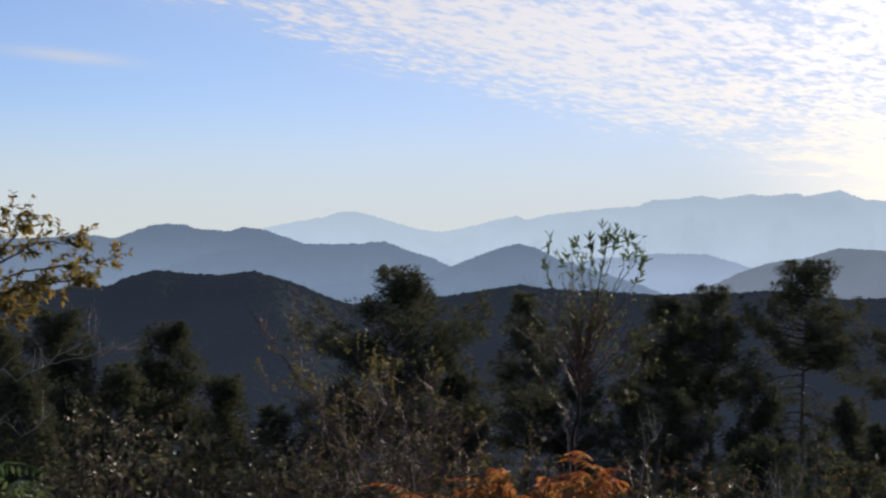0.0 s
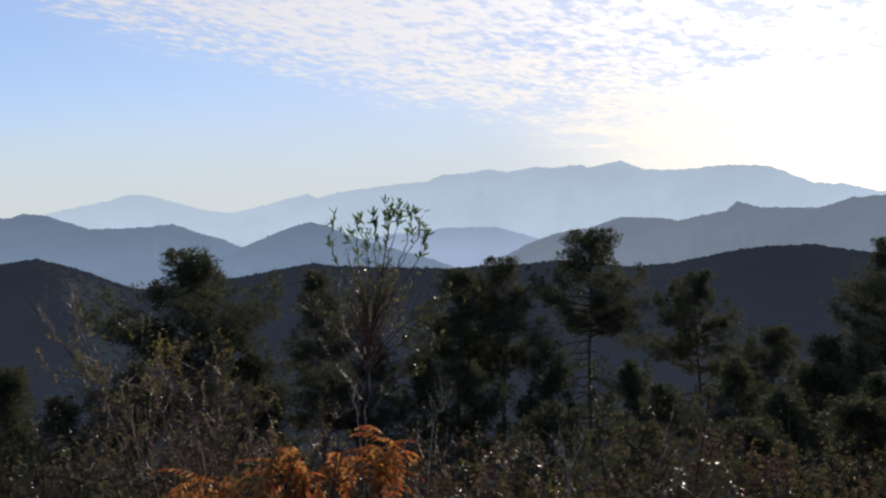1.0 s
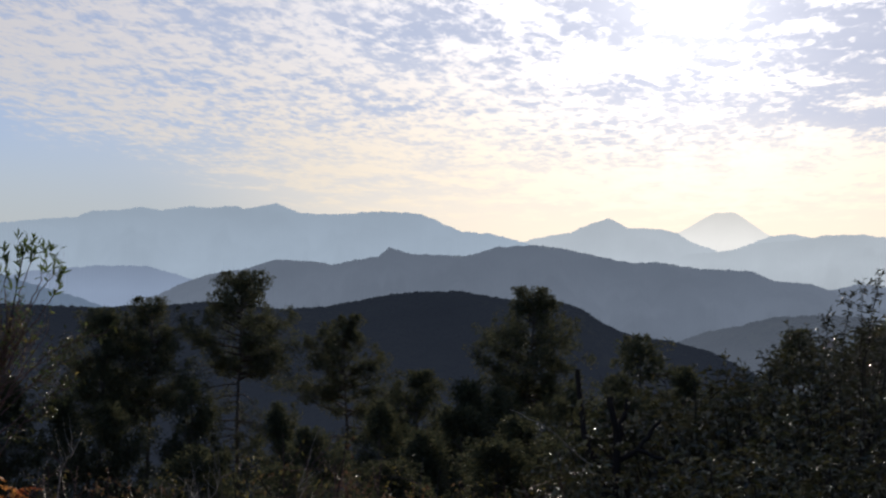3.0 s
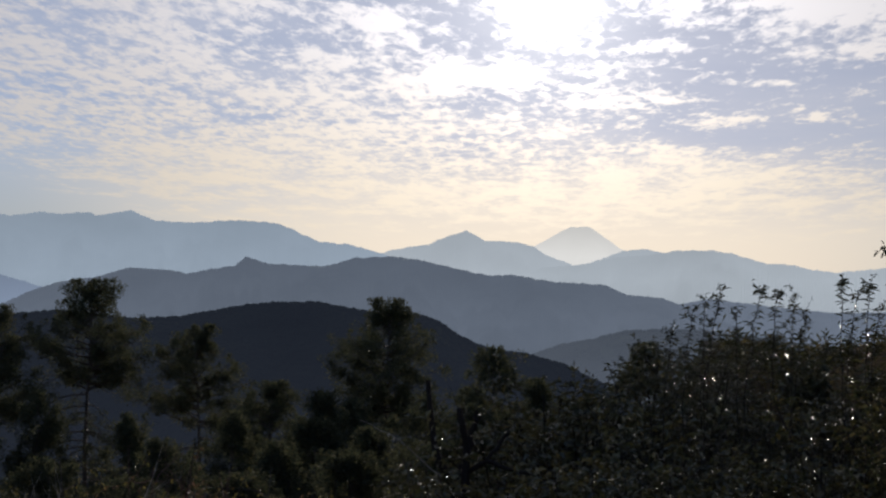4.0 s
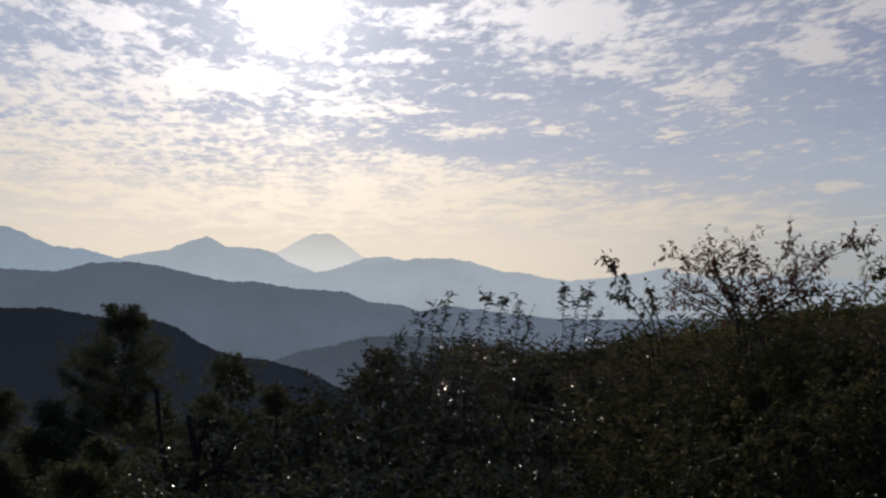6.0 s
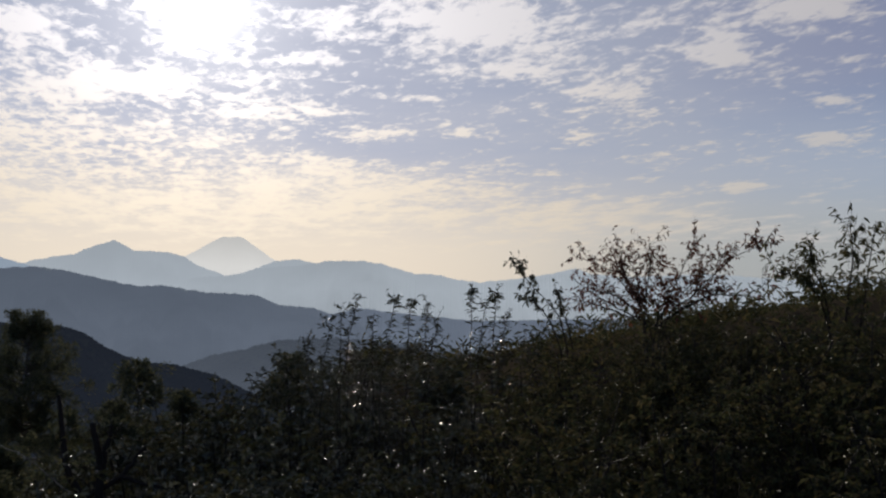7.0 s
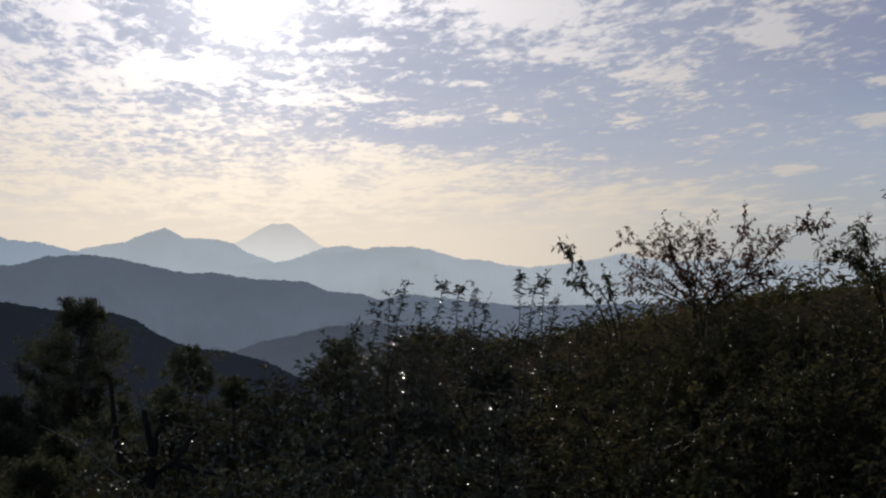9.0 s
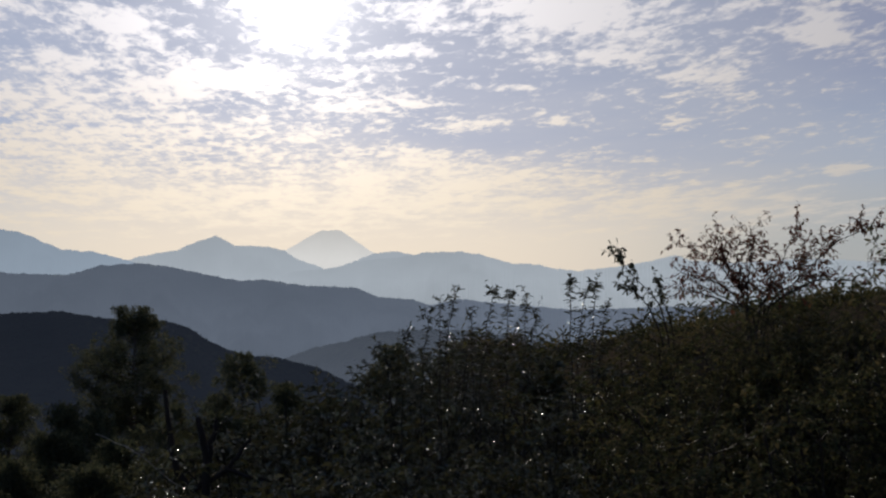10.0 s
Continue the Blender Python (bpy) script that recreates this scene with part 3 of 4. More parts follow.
# ================= conifers =================
def conifer(rng, height, radius, crown_deep, pads=150, full=1.0, low_limbs=12, low_deep=4.0):
    """A pine: tapered trunk, limbs, and a ragged lobed crown of needle tufts; sparse drooping limbs hang below it. Origin at its foot."""
    trunk, crown = Buf(), Buf()
    k = 14
    h = np.linspace(0, 1, k)
    lean = rng.normal(0, 0.012, 2) * height
    line = np.stack([lean[0] * h ** 2 + 0.010 * height * np.sin(h * 7 + rng.uniform(0, 6)) * h, lean[1] * h ** 2 + 0.010 * height * np.sin(h * 5 + rng.uniform(0, 6)) * h, height * h * 0.985], 1)
    thick = 0.010 * height + 0.03
    tube(trunk, line, thick * (1 - 0.93 * h), 7)
    lobes = rng.uniform(0, 6.28, 3)

    def tuft(spot, away, size, cnt):
        spread = unit(rng.normal(0, 1, (cnt, 3))) * (rng.uniform(0, 1, (cnt, 1)) ** 0.4) * np.array([0.24, 0.24, 0.21]) * size
        w = unit(spread * 3.2 + rng.normal(0, 0.30, (cnt, 3)) + away * 0.3 + np.array([0, 0, 0.30]))
        blades(crown, spot + spread, w, rng.normal(0, 1, (cnt, 3)), rng.uniform(0.07, 0.15, cnt), rng.uniform(0.026, 0.046, cnt), 0.10)

    def axis_at(z):
        return np.array([np.interp(z, line[:, 2], line[:, c]) for c in range(2)] + [z])

    # the leader: a short knobbly spire of tufts
    for i in range(5):
        tuft(axis_at(height - 0.10 - 0.17 * i) + rng.normal(0, 0.07, 3) * np.array([1, 1, 0.3]), np.array([0, 0, 1.0]), 0.75 + 0.12 * i, 60)
    # tiers of limbs, each ending in flat-bottomed pads of needles with gaps between
    gap = 0.43 * (150.0 / pads) ** 0.25
    under = 0.35
    crown_deep *= 1.3
    while under < crown_deep:
        u = under / crown_deep
        for j in range(int(rng.integers(5, 8))):
            a = rng.uniform(0, 6.28)
            wide = 1.12 * radius * np.interp(u, [0, 0.08, 0.2, 0.4, 0.65, 0.88, 1.0], [0.12, 0.24, 0.43, 0.72, 0.96, 1.0, 0.8])
            wide *= 1 + 0.20 * math.sin(2 * a + lobes[0] + 5 * u) + 0.20 * math.sin(3 * a + lobes[1] - 9 * u) + 0.15 * math.sin(13 * u + lobes[2])
            reach = max(0.15, wide * rng.uniform(0.55, 1.15))
            climb = np.interp(u, [0, 0.3, 0.7, 1.0], [0.85, 0.48, 0.18, -0.08]) + rng.normal(0, 0.15)
            z = height - under - reach * climb * 0.8 + rng.normal(0, 0.08)
            out = np.array([math.cos(a), math.sin(a), 0])
            t = np.linspace(0, 1, 5)[:, None]
            limb = axis_at(z) + out * reach * t + np.array([0, 0, 1]) * reach * (climb * t + 0.10 * t ** 2) + rng.normal(0, 0.03, (5, 3)) * t
            tube(trunk, limb, thick * 0.20 * (1 - 0.8 * t[:, 0]), 4)
            # pads of tufts at the tip and part way in
            for c in range(1 + int(reach * 1.5 * full + rng.uniform(0, 0.8))):
                p = along(limb, 1.0 if c == 0 else rng.uniform(0.30, 0.85))
                big = rng.uniform(0.11, 0.21) * min(1.0, 0.5 + reach * 0.6)
                for _ in range(int(rng.integers(3, 6))):
                    q = p + rng.normal(0, 1, 3) * np.array([1.0, 1.0, 0.75]) * big
                    q[2] = min(q[2], height)
                    tuft(q, out, rng.uniform(0.6, 1.05), 40)
                if c == 0 and u < 0.55:      # candles stand up from the tips
                    for k2 in range(2):
                        q = p + np.array([0, 0, 0.14 + 0.15 * k2]) + rng.normal(0, 0.03, 3)
                        q[2] = min(q[2], height)
                        tuft(q, np.array([0, 0, 1.5]), 0.5 - 0.12 * k2, 26)
        under += gap * rng.uniform(0.75, 1.25)
    for i in range(low_limbs):
        under = crown_deep * 0.8 + low_deep * rng.uniform(0, 1)
        z = height - under
        if z < height * 0.25:
            continue
        a = rng.uniform(0, 6.28)
        out = np.array([math.cos(a), math.sin(a), 0])
        foot = np.array([np.interp(z, line[:, 2], line[:, c]) for c in range(2)] + [z])
        reach = radius * rng.uniform(0.6, 1.1)
        t = np.linspace(0, 1, 5)[:, None]
        limb = foot + out * reach * t + np.array([0, 0, 1]) * reach * (0.12 * t - 0.42 * t ** 2) + rng.normal(0, 0.03, (5, 3)) * t
        tube(trunk, limb, thick * 0.15 * (1 - 0.8 * t[:, 0]), 4)
        for c in range(int(rng.integers(4, 9))):
            q = along(limb, rng.uniform(0.40, 1.0)) + rng.normal(0, 0.14, 3) * np.array([1, 1, 1.2]) - np.array([0, 0, 0.1])
            tuft(q, out - np.array([0, 0, 0.5]), rng.uniform(0.7, 1.1), 50)
    return trunk.mesh("trunk", bark, True), crown.mesh("crown", needle)


def plant_conifer(az, el, d, radius, deep, label, seed, name="pine_tree", **kw):
    x, y = at(az, d)
    foot = float(ground_z(x, y)) - 0.25
    rng = np.random.default_rng(seed)
    t, c = conifer(rng, rise(el, d) - foot - 0.12, radius, deep, **kw)
    tree = tagged(new(name), label, "tree", "pines on the slope")
    tree.matrix_basis = pose(x, y, foot)
    part("trunk", t, tree)
    part("crown", c, tree)


plant_conifer(20.9, -1.70, 40, 1.7, 4.4, "dark green pine with a loose crown on the slope", 11, pads=260)
plant_conifer(23.6, -2.4, 38, 1.7, 4.5, "dark green pine crowded behind yellowing branches", 12, pads=230)
plant_conifer(16.6, -2.15, 42, 1.6, 4.6, "bushy dark green pine on the slope", 13, pads=270)
plant_conifer(6.33, 0.25, 37, 2.45, 3.7, "broad dark green pine with drooping limbs", 15, pads=310, low_limbs=18, low_deep=3.0)
plant_conifer(1.7, -0.82, 45, 1.35, 4.0, "narrow dark pine behind a slender sapling", 17, pads=190)
plant_conifer(-4.2, -0.88, 52, 1.45, 3.2, "slim dark pine with a bare lower trunk", 18, pads=150, low_deep=3.5)
plant_conifer(-6.15, -0.44, 52, 1.85, 3.6, "dense dark pine with a bare lower trunk", 19, pads=210, low_limbs=16)
plant_conifer(-9.9, 0.64, 55, 2.5, 3.3, "tall pine with a dense top and sparse drooping lower limbs", 20, pads=190, low_limbs=34, low_deep=4.5)
plant_conifer(-14.3, -1.20, 58, 2.3, 3.4, "rounded thin-crowned pine on the slope", 21, pads=210, full=0.8, low_limbs=16, low_deep=3.0)
plant_conifer(-17.4, -3.5, 50, 2.1, 3.6, "low dark pine in shade", 22, pads=200)
plant_conifer(-21.95, 0.02, 51, 2.25, 4.0, "tall conical pine with an open top", 23, pads=300, low_limbs=22, low_deep=3.4)
plant_conifer(-26.6, -2.05, 35, 1.0, 2.6, "small dark pine among brush", 25, pads=110, low_limbs=4)
plant_conifer(-33.0, -1.74, 29, 0.50, 1.6, "tiny dark fir spire above the brush", 26, pads=60, low_limbs=0)
YOUNG = []
# a lower storey of young pines fills the slope between and below them
for i, (az, el, d, r) in enumerate(((22.2, -4.2, 33, 1.6), (18.6, -4.0, 36, 1.6), (14.4, -4.6, 38, 1.7), (11.9, -5.8, 36, 1.6), (9.2, -4.6, 40, 1.5), (4.2, -4.2, 38, 1.5), (-0.6, -3.8, 44, 1.6),
                                    (-2.6, -4.6, 40, 1.5), (-5.0, -4.9, 42, 1.6), (-7.9, -4.0, 46, 1.5), (-11.8, -5.0, 44, 1.5), (-15.8, -4.9, 42, 1.6), (-19.4, -4.1, 46, 1.6),
                                    (-13.4, -6.0, 34, 1.5), (-23.9, -4.2, 42, 1.6), (-18.0, -6.2, 33, 1.4), (-28.6, -3.4, 34, 1.3), (-20.6, -6.6, 26, 1.5), (-22.4, -5.6, 30, 1.6), (-24.6, -6.2, 27, 1.5), (-26.4, -4.6, 30, 1.5), (-16.4, -7.4, 25, 1.4), (-19.0, -5.2, 38, 1.7), (-21.4, -4.4, 40, 1.6), (-12.0, -7.6, 26, 1.4), (-8.6, -6.8, 30, 1.5))):
    if i < 5:
        YOUNG.append(conifer(np.random.default_rng(400 + i), 9.0, 1.6, 4.5, pads=110, low_limbs=3))
    x, y = at(az, d)
    foot = float(ground_z(x, y)) - 0.25
    tall = (rise(el, d) - foot) / 9.0
    tree = tagged(new("young_pine"), "young dark green pine in the lower storey", "tree", "pines on the slope")
    tree.matrix_basis = pose(x, y, foot, 0, 0, 67.0 * i)
    tree.scale = (r / 1.6, r / 1.6, tall)
    part("trunk", YOUNG[i % 5][0], tree)
    part("crown", YOUNG[i % 5][1], tree)


# ================= shrubs =================
def branch(rng, buf, foot, way, length, r, climb, wander, k=6, sides=4):
    """One curved stem; gives its points."""
    pts = [np.array(foot, float)]
    w = unit(way)
    for i in range(k - 1):
        w = unit(w + rng.normal(0, wander, 3) + np.array([0, 0, climb / k]))
        pts.append(pts[-1] + w * length / (k - 1))
    pts = np.array(pts)
    tube(buf, pts, r * np.linspace(1, 0.3, k), sides)
    return pts


def shrub_meshes(seed, height, spread, stems, limbs, twigs, leaves, leaf_len, leaf_wide, leaf_mat, wood_mat, upright=0.9, sag=0.3, low=0.15, full=False, stem_r=0.012):
    """Stems, limbs, twigs and leaves of one shrub; origin at its foot."""
    rng = np.random.default_rng(seed)
    woods_, leaf = [], Buf()
    for i in range(stems):
        wood = Buf()
        woods_.append(wood)
        a = rng.uniform(0, 2 * np.pi)
        out = np.array([math.cos(a), math.sin(a), 0])
        L = height * rng.uniform(0.7, 1.02)
        stem = branch(rng, wood, out * rng.uniform(0, 0.12) * spread, out * spread / height * rng.uniform(0.15, 1.0) + np.array([0, 0, upright]), L, stem_r * rng.uniform(0.7, 1.2), 0.35, 0.10, 8, 5)
        for j in range(limbs):
            s = rng.uniform(low, 0.97)
            p = along(stem, s)
            w = unit(rng.normal(0, 1, 3) * np.array([1, 1, 0.45]) + np.array([0, 0, 0.55]) + out * 0.2)
            lim = branch(rng, wood, p, w, height * rng.uniform(0.14, 0.30) * (1.15 - 0.6 * s), stem_r * 0.45, 0.3, 0.16, 4, 3)
            for q in range(twigs):
                u = rng.uniform(0.2, 1.0)
                p2 = along(lim, u)
                w2 = unit(rng.normal(0, 1, 3) * np.array([1, 1, 0.6]) + np.array([0, 0, 0.35]))
                tw = branch(rng, wood, p2, w2, height * rng.uniform(0.05, 0.12), stem_r * 0.2, 0.1, 0.2, 2, 3)
                if leaves:
                    c = max(1, int(leaves * rng.uniform(0.5, 1.5)))
                    t = rng.uniform(0.1, 1.0, c)
                    base = np.stack([np.interp(t, [0, 1], tw[:, e]) for e in range(3)], 1)
                    ax = unit(rng.normal(0, 1, (c, 3)) * np.array([1, 1, 0.5]) + unit(tw[-1] - tw[0]) * 0.7)
                    nn = rng.normal(0, 0.38, (c, 3)) + np.array([0, 0, 1.0])
                    blades(leaf, base, ax, nn, leaf_len * rng.uniform(0.6, 1.2, c), leaf_wide * rng.uniform(0.7, 1.2, c), sag, 0.2, full)
    return [w.mesh("stem", wood_mat, True) for w in woods_], (leaf.mesh("foliage", leaf_mat) if leaf.n else None)


def shrub(meshes, x, y, z, scale, turn, label, name="shrub", group="brush on the hilltop"):
    ob = tagged(new(name), label, "shrub", group)
    ob.matrix_basis = pose(x, y, z, 0, 0, turn)
    ob.scale = scale
    for me in meshes[0]:
        part("stem", me, ob)
    if meshes[1]:
        part("foliage", meshes[1], ob)
    return ob


KINDS = {
    "green": [shrub_meshes(100 + i, 2.4, 1.0, 9, 9, 5, 12, 0.045, 0.021, green_leaf, bark) for i in range(2)],
    "olive": [shrub_meshes(110 + i, 2.4, 1.1, 10, 9, 5, 13, 0.044, 0.021, olive_leaf, bark) for i in range(3)],
    "dry": [shrub_meshes(120 + i, 2.3, 1.0, 9, 9, 5, 9, 0.040, 0.021, dry_leaf, red_bark, sag=0.5) for i in range(2)],
    "twiggy": [shrub_meshes(130 + i, 2.5, 0.9, 18, 9, 5, 0.8, 0.036, 0.017, yellow_leaf, red_bark, upright=1.1) for i in range(2)],
    "yellow": [shrub_meshes(140 + i, 2.4, 1.0, 9, 8, 5, 7, 0.042, 0.020, yellow_leaf, bark) for i in range(2)],
}
KINDS["dull"] = [shrub_meshes(170 + i, 2.4, 1.1, 10, 9, 5, 14, 0.050, 0.025, dull_leaf, dark_bark) for i in range(3)]
KINDS["dull low"] = [shrub_meshes(180 + i, 1.0, 0.8, 12, 7, 5, 13, 0.046, 0.023, dull_leaf, dark_bark, low=0.1, stem_r=0.008) for i in range(2)]
KINDS["gloss"] = [shrub_meshes(175 + i, 2.4, 1.0, 10, 9, 5, 8, 0.085, 0.029, gloss_leaf, dark_bark, sag=0.25) for i in range(2)]
KINDS["gloss low"] = [shrub_meshes(185 + i, 1.0, 0.8, 12, 7, 5, 8, 0.078, 0.027, gloss_leaf, dark_bark, low=0.1, sag=0.25, stem_r=0.008) for i in range(2)]
KINDS["pale"] = [shrub_meshes(190 + i, 2.4, 0.9, 7, 8, 4, 7, 0.066, 0.028, pale_leaf, dark_bark, sag=0.45, low=0.5) for i in range(2)]
KINDS["russet"] = [shrub_meshes(195 + i, 2.2, 1.0, 9, 9, 5, 9, 0.052, 0.026, dry_leaf, red_bark, sag=0.5, low=0.35) for i in range(2)]
KINDS["low"] = [shrub_meshes(150 + i, 1.0, 0.8, 12, 7, 5, 12, 0.042, 0.020, olive_leaf, bark, low=0.1, stem_r=0.008) for i in range(3)]
KINDS["accent"] = [shrub_meshes(160 + i, 2.4, 0.55, 7, 9, 5, 9, 0.046, 0.022, accent_leaf, dark_bark) for i in range(2)]
LABELS = {
    "gloss low": "low shrub with narrow shiny leaves on the bank",
    "gloss": "dark shrub with narrow shiny leaves glinting in low sun",
    "dull": "dense dark shrub with dull brownish-green leaves", "dull low": "low dark shrub with dull leaves on the bank",
    "pale": "open shrub with pale drooping leaves", "russet": "leafy shrub with russet-brown autumn leaves",
    "accent": "upright shrub with mottled green-brown sunlit leaves",
    "low": "low dense dark shrub on the bank",
    "green": "leafy green shrub with small glossy leaves", "olive": "dense olive-brown shrub with glinting leaves",
    "dry": "shrub with dry reddish-brown autumn leaves", "twiggy": "nearly bare shrub of thin reddish twigs",
    "yellow": "sparse shrub with yellow-green autumn leaves",
}


def scatter_brush():
    rng = np.random.default_rng(5)
    for d, gap in ((7.2, 0.9), (8.4, 0.9), (9.8, 1.0), (11.3, 1.1), (13.0, 1.2), (15.2, 1.5), (17.2, 1.3), (19.0, 1.6), (21.5, 1.6)):
        step = math.degrees(gap / d)
        a = -66.0 + rng.uniform(0, step)
        while a < 34:
            az, dd = a + rng.normal(0, 0.2) * step, d * rng.uniform(0.93, 1.07)
            a += step
            if az > -37 and (d in (17.2, 21.5) or d == 19.0 and rng.uniform() < 0.3):
                continue
            x, y = at(az, dd)
            z = float(ground_z(x, y)) - 0.1
            tip = float(np.interp(az, BRUSH_AZ, BRUSH_EL))
            if -31 < az < -19 and dd < 11.8:
                tip = min(tip - 2.6, -7.6)      # a clearing round the forked tree
            if -3.5 < az < 8 and dd < 10.4:
                tip = -10.0                     # low growth before the orange shrub
            if -44 < az < -24:
                tip = min(tip, float(np.interp(dd, [7.0, 10.0, 13.5], [-7.2, -4.2, 0.0])) + rng.normal(0, 0.3))      # the brush climbs away from the eye
            tall = rise(tip, dd) - z
            tall = tall - rng.uniform(-0.08, 0.30) if az < -30 else tall * rng.uniform(0.72, 1.0)
            if tall < (0.25 if az < -40 else 0.35):
                continue
            if az < -24:
                odds = [0.34, 0.56, 0.03, 0.02, 0.05] if az < -34 else [0.22, 0.34, 0.22, 0.08, 0.14]
            else:
                odds = [0.14, 0.16, 0.24, 0.24, 0.22] if az > 2 else [0.18, 0.30, 0.22, 0.16, 0.14]
            kind = str(rng.choice(list(KINDS)[:5], p=odds))
            if az < -25 and rng.uniform() < (0.85 if az < -31 else 0.5):
                kind = "gloss"
            if az < -44.5 + rng.normal(0, 0.8):
                kind = "dull"
            if az > 11.5:
                kind = str(rng.choice(["russet", "dull", "pale", "twiggy"], p=[0.36, 0.48, 0.06, 0.10]))
            if tall < 1.25:
                kind = {"dull": "dull low", "gloss": "gloss low"}.get(kind, "low")
            pick = KINDS[kind][int(rng.integers(len(KINDS[kind])))]
            if kind in ("twiggy", "yellow") and az > -22 and 8 < dd < 14:
                tall = min(tall * (rng.uniform(1.0, 1.35) if az > 4 else rng.uniform(0.8, 1.05)), rise(-4.2, dd) - z)
            s = tall / (1.0 if "low" in kind.split() else 2.4) / (1.12 if az < -30 else 1.0)
            w = s ** 0.6 * rng.uniform(0.9, 1.2) * max(1.0, gap / 1.3)
            shrub(pick, x, y, z, (w, w, s), rng.uniform(0, 360), LABELS[kind])


scatter_brush()
for i, (az, el, d) in enumerate(((-14.3, -5.9, 10.0), (-20.6, -7.6, 9.4), (-4.4, -7.0, 9.8), (-12.2, -8.2, 9.2), (-17.6, -7.4, 10.4), (16.5, -5.6, 11.0), (15.0, -6.8, 10.0), (19.6, -5.6, 9.2), (17.8, -5.0, 10.4), (11.6, -7.2, 9.6), (21.4, -7.4, 8.8),
                                 (-29.5, -4.2, 11.5), (-31.8, -3.6, 11.0), (-28.2, -7.4, 9.0), (-33.6, -5.4, 9.0), (-28.4, -3.2, 12.0), (-30.6, -5.0, 9.6), (-32.6, -3.0, 12.0), (-29.2, -6.6, 8.6), (-34.4, -4.0, 10.0), (-31.5, -2.2, 13.0), (-33.2, -1.8, 13.0), (-30.1, -2.5, 13.4), (-34.7, -1.3, 12.5), (-28.7, -2.7, 13.6),
                                 (-45.3, -1.1, 10.3), (-46.4, -0.9, 10.8), (-48.2, -0.4, 11.0), (-49.4, -0.2, 11.2), (-50.4, 0.0, 11.2), (-56.2, 0.8, 9.0), (-57.4, 1.0, 9.0),
                                 (-29.4, -5.0, 8.6), (-31.0, -6.2, 7.8), (-32.4, -4.6, 8.8), (-33.8, -6.6, 7.6), (-35.2, -4.8, 8.6), (-36.6, -6.0, 7.8), (-38.2, -4.4, 8.8), (-39.6, -6.4, 7.6), (-41.0, -4.8, 8.6), (-42.4, -6.0, 7.8))):
    x, y = at(az, d)
    z = float(ground_z(x, y)) - 0.1
    k = (rise(el, d) - z) / 2.45
    kind = "pale" if az > 10 else "accent" if az > -25 else "gloss" if az > -44 else "dull"
    shrub(KINDS[kind][i % 2], x, y, z, (k * 0.9, k * 0.9, k), 77.0 * i, LABELS[kind])


# lighter, thinner shrubs along the front of the brush
for i, (az, el, d) in enumerate(((1.4, -7.0, 9.0), (-2.2, -7.2, 9.4), (-6.6, -7.0, 9.6), (-8.8, -6.6, 10.0), (-10.4, -7.2, 9.2), (-13.4, -6.3, 10.2), (-15.6, -6.6, 9.8), (-18.8, -6.9, 9.6), (-21.4, -7.4, 9.0),
                                 (10.2, -5.2, 11.5), (7.8, -4.8, 11.2), (5.4, -5.4, 10.6), (3.4, -6.2, 10.0), (12.2, -6.0, 10.6))):
    x, y = at(az, d)
    z = float(ground_z(x, y)) - 0.1
    k = (rise(el, d) - z) / 2.45
    kind = ("yellow", "twiggy", "yellow")[i % 3] if az > 3 else ("accent", "twiggy", "dry", "yellow")[i % 4]
    shrub(KINDS[kind][i % 2], x, y, z, (k * 0.75, k * 0.75, k), 51.0 * i, LABELS[kind])


def ground_cover():
    """Knee-high grass, fern and bramble over the hilltop's edge."""
    rng = np.random.default_rng(8)
    n = 130000
    az, d = rng.uniform(-68, 36, n), rng.uniform(5.0, 34.0, n)
    x, y = -d * np.sin(np.radians(az)), d * np.cos(np.radians(az))
    z = np.array([float(ground_z(a, b)) for a, b in zip(x, y)])
    lift = np.abs(rng.normal(0, 0.22, n))
    a = rng.uniform(0, 6.28, n)
    axis = np.stack([np.cos(a), np.sin(a), rng.uniform(-0.1, 1.6, n)], 1)
    size = 0.8 + np.clip((d - 9) / 9.0, 0, 1) * 0.7
    face, long, wide = rng.normal(0, 0.5, (n, 3)) + np.array([0, 0, 1.0]), rng.uniform(0.05, 0.15, n) * size, rng.uniform(0.012, 0.032, n) * size
    gloss = (az < -26.0) & (az > -44.5 + rng.normal(0, 1.0, n)) & (rng.uniform(0, 1, n) < 0.5)
    for pick, mat, name, label in ((~gloss, dull_leaf, "undergrowth", "dark tangle of grass and bramble covering the hilltop"),
                                   (gloss, olive_leaf, "bamboo_grass", "low bamboo grass with glinting narrow leaves")):
        b = Buf()
        blades(b, np.stack([x, y, z + lift], 1)[pick], axis[pick], face[pick], long[pick], wide[pick], 0.2)
        tagged(new(name, b.mesh(name, mat)), label, "undergrowth", kind="stuff")


ground_cover()


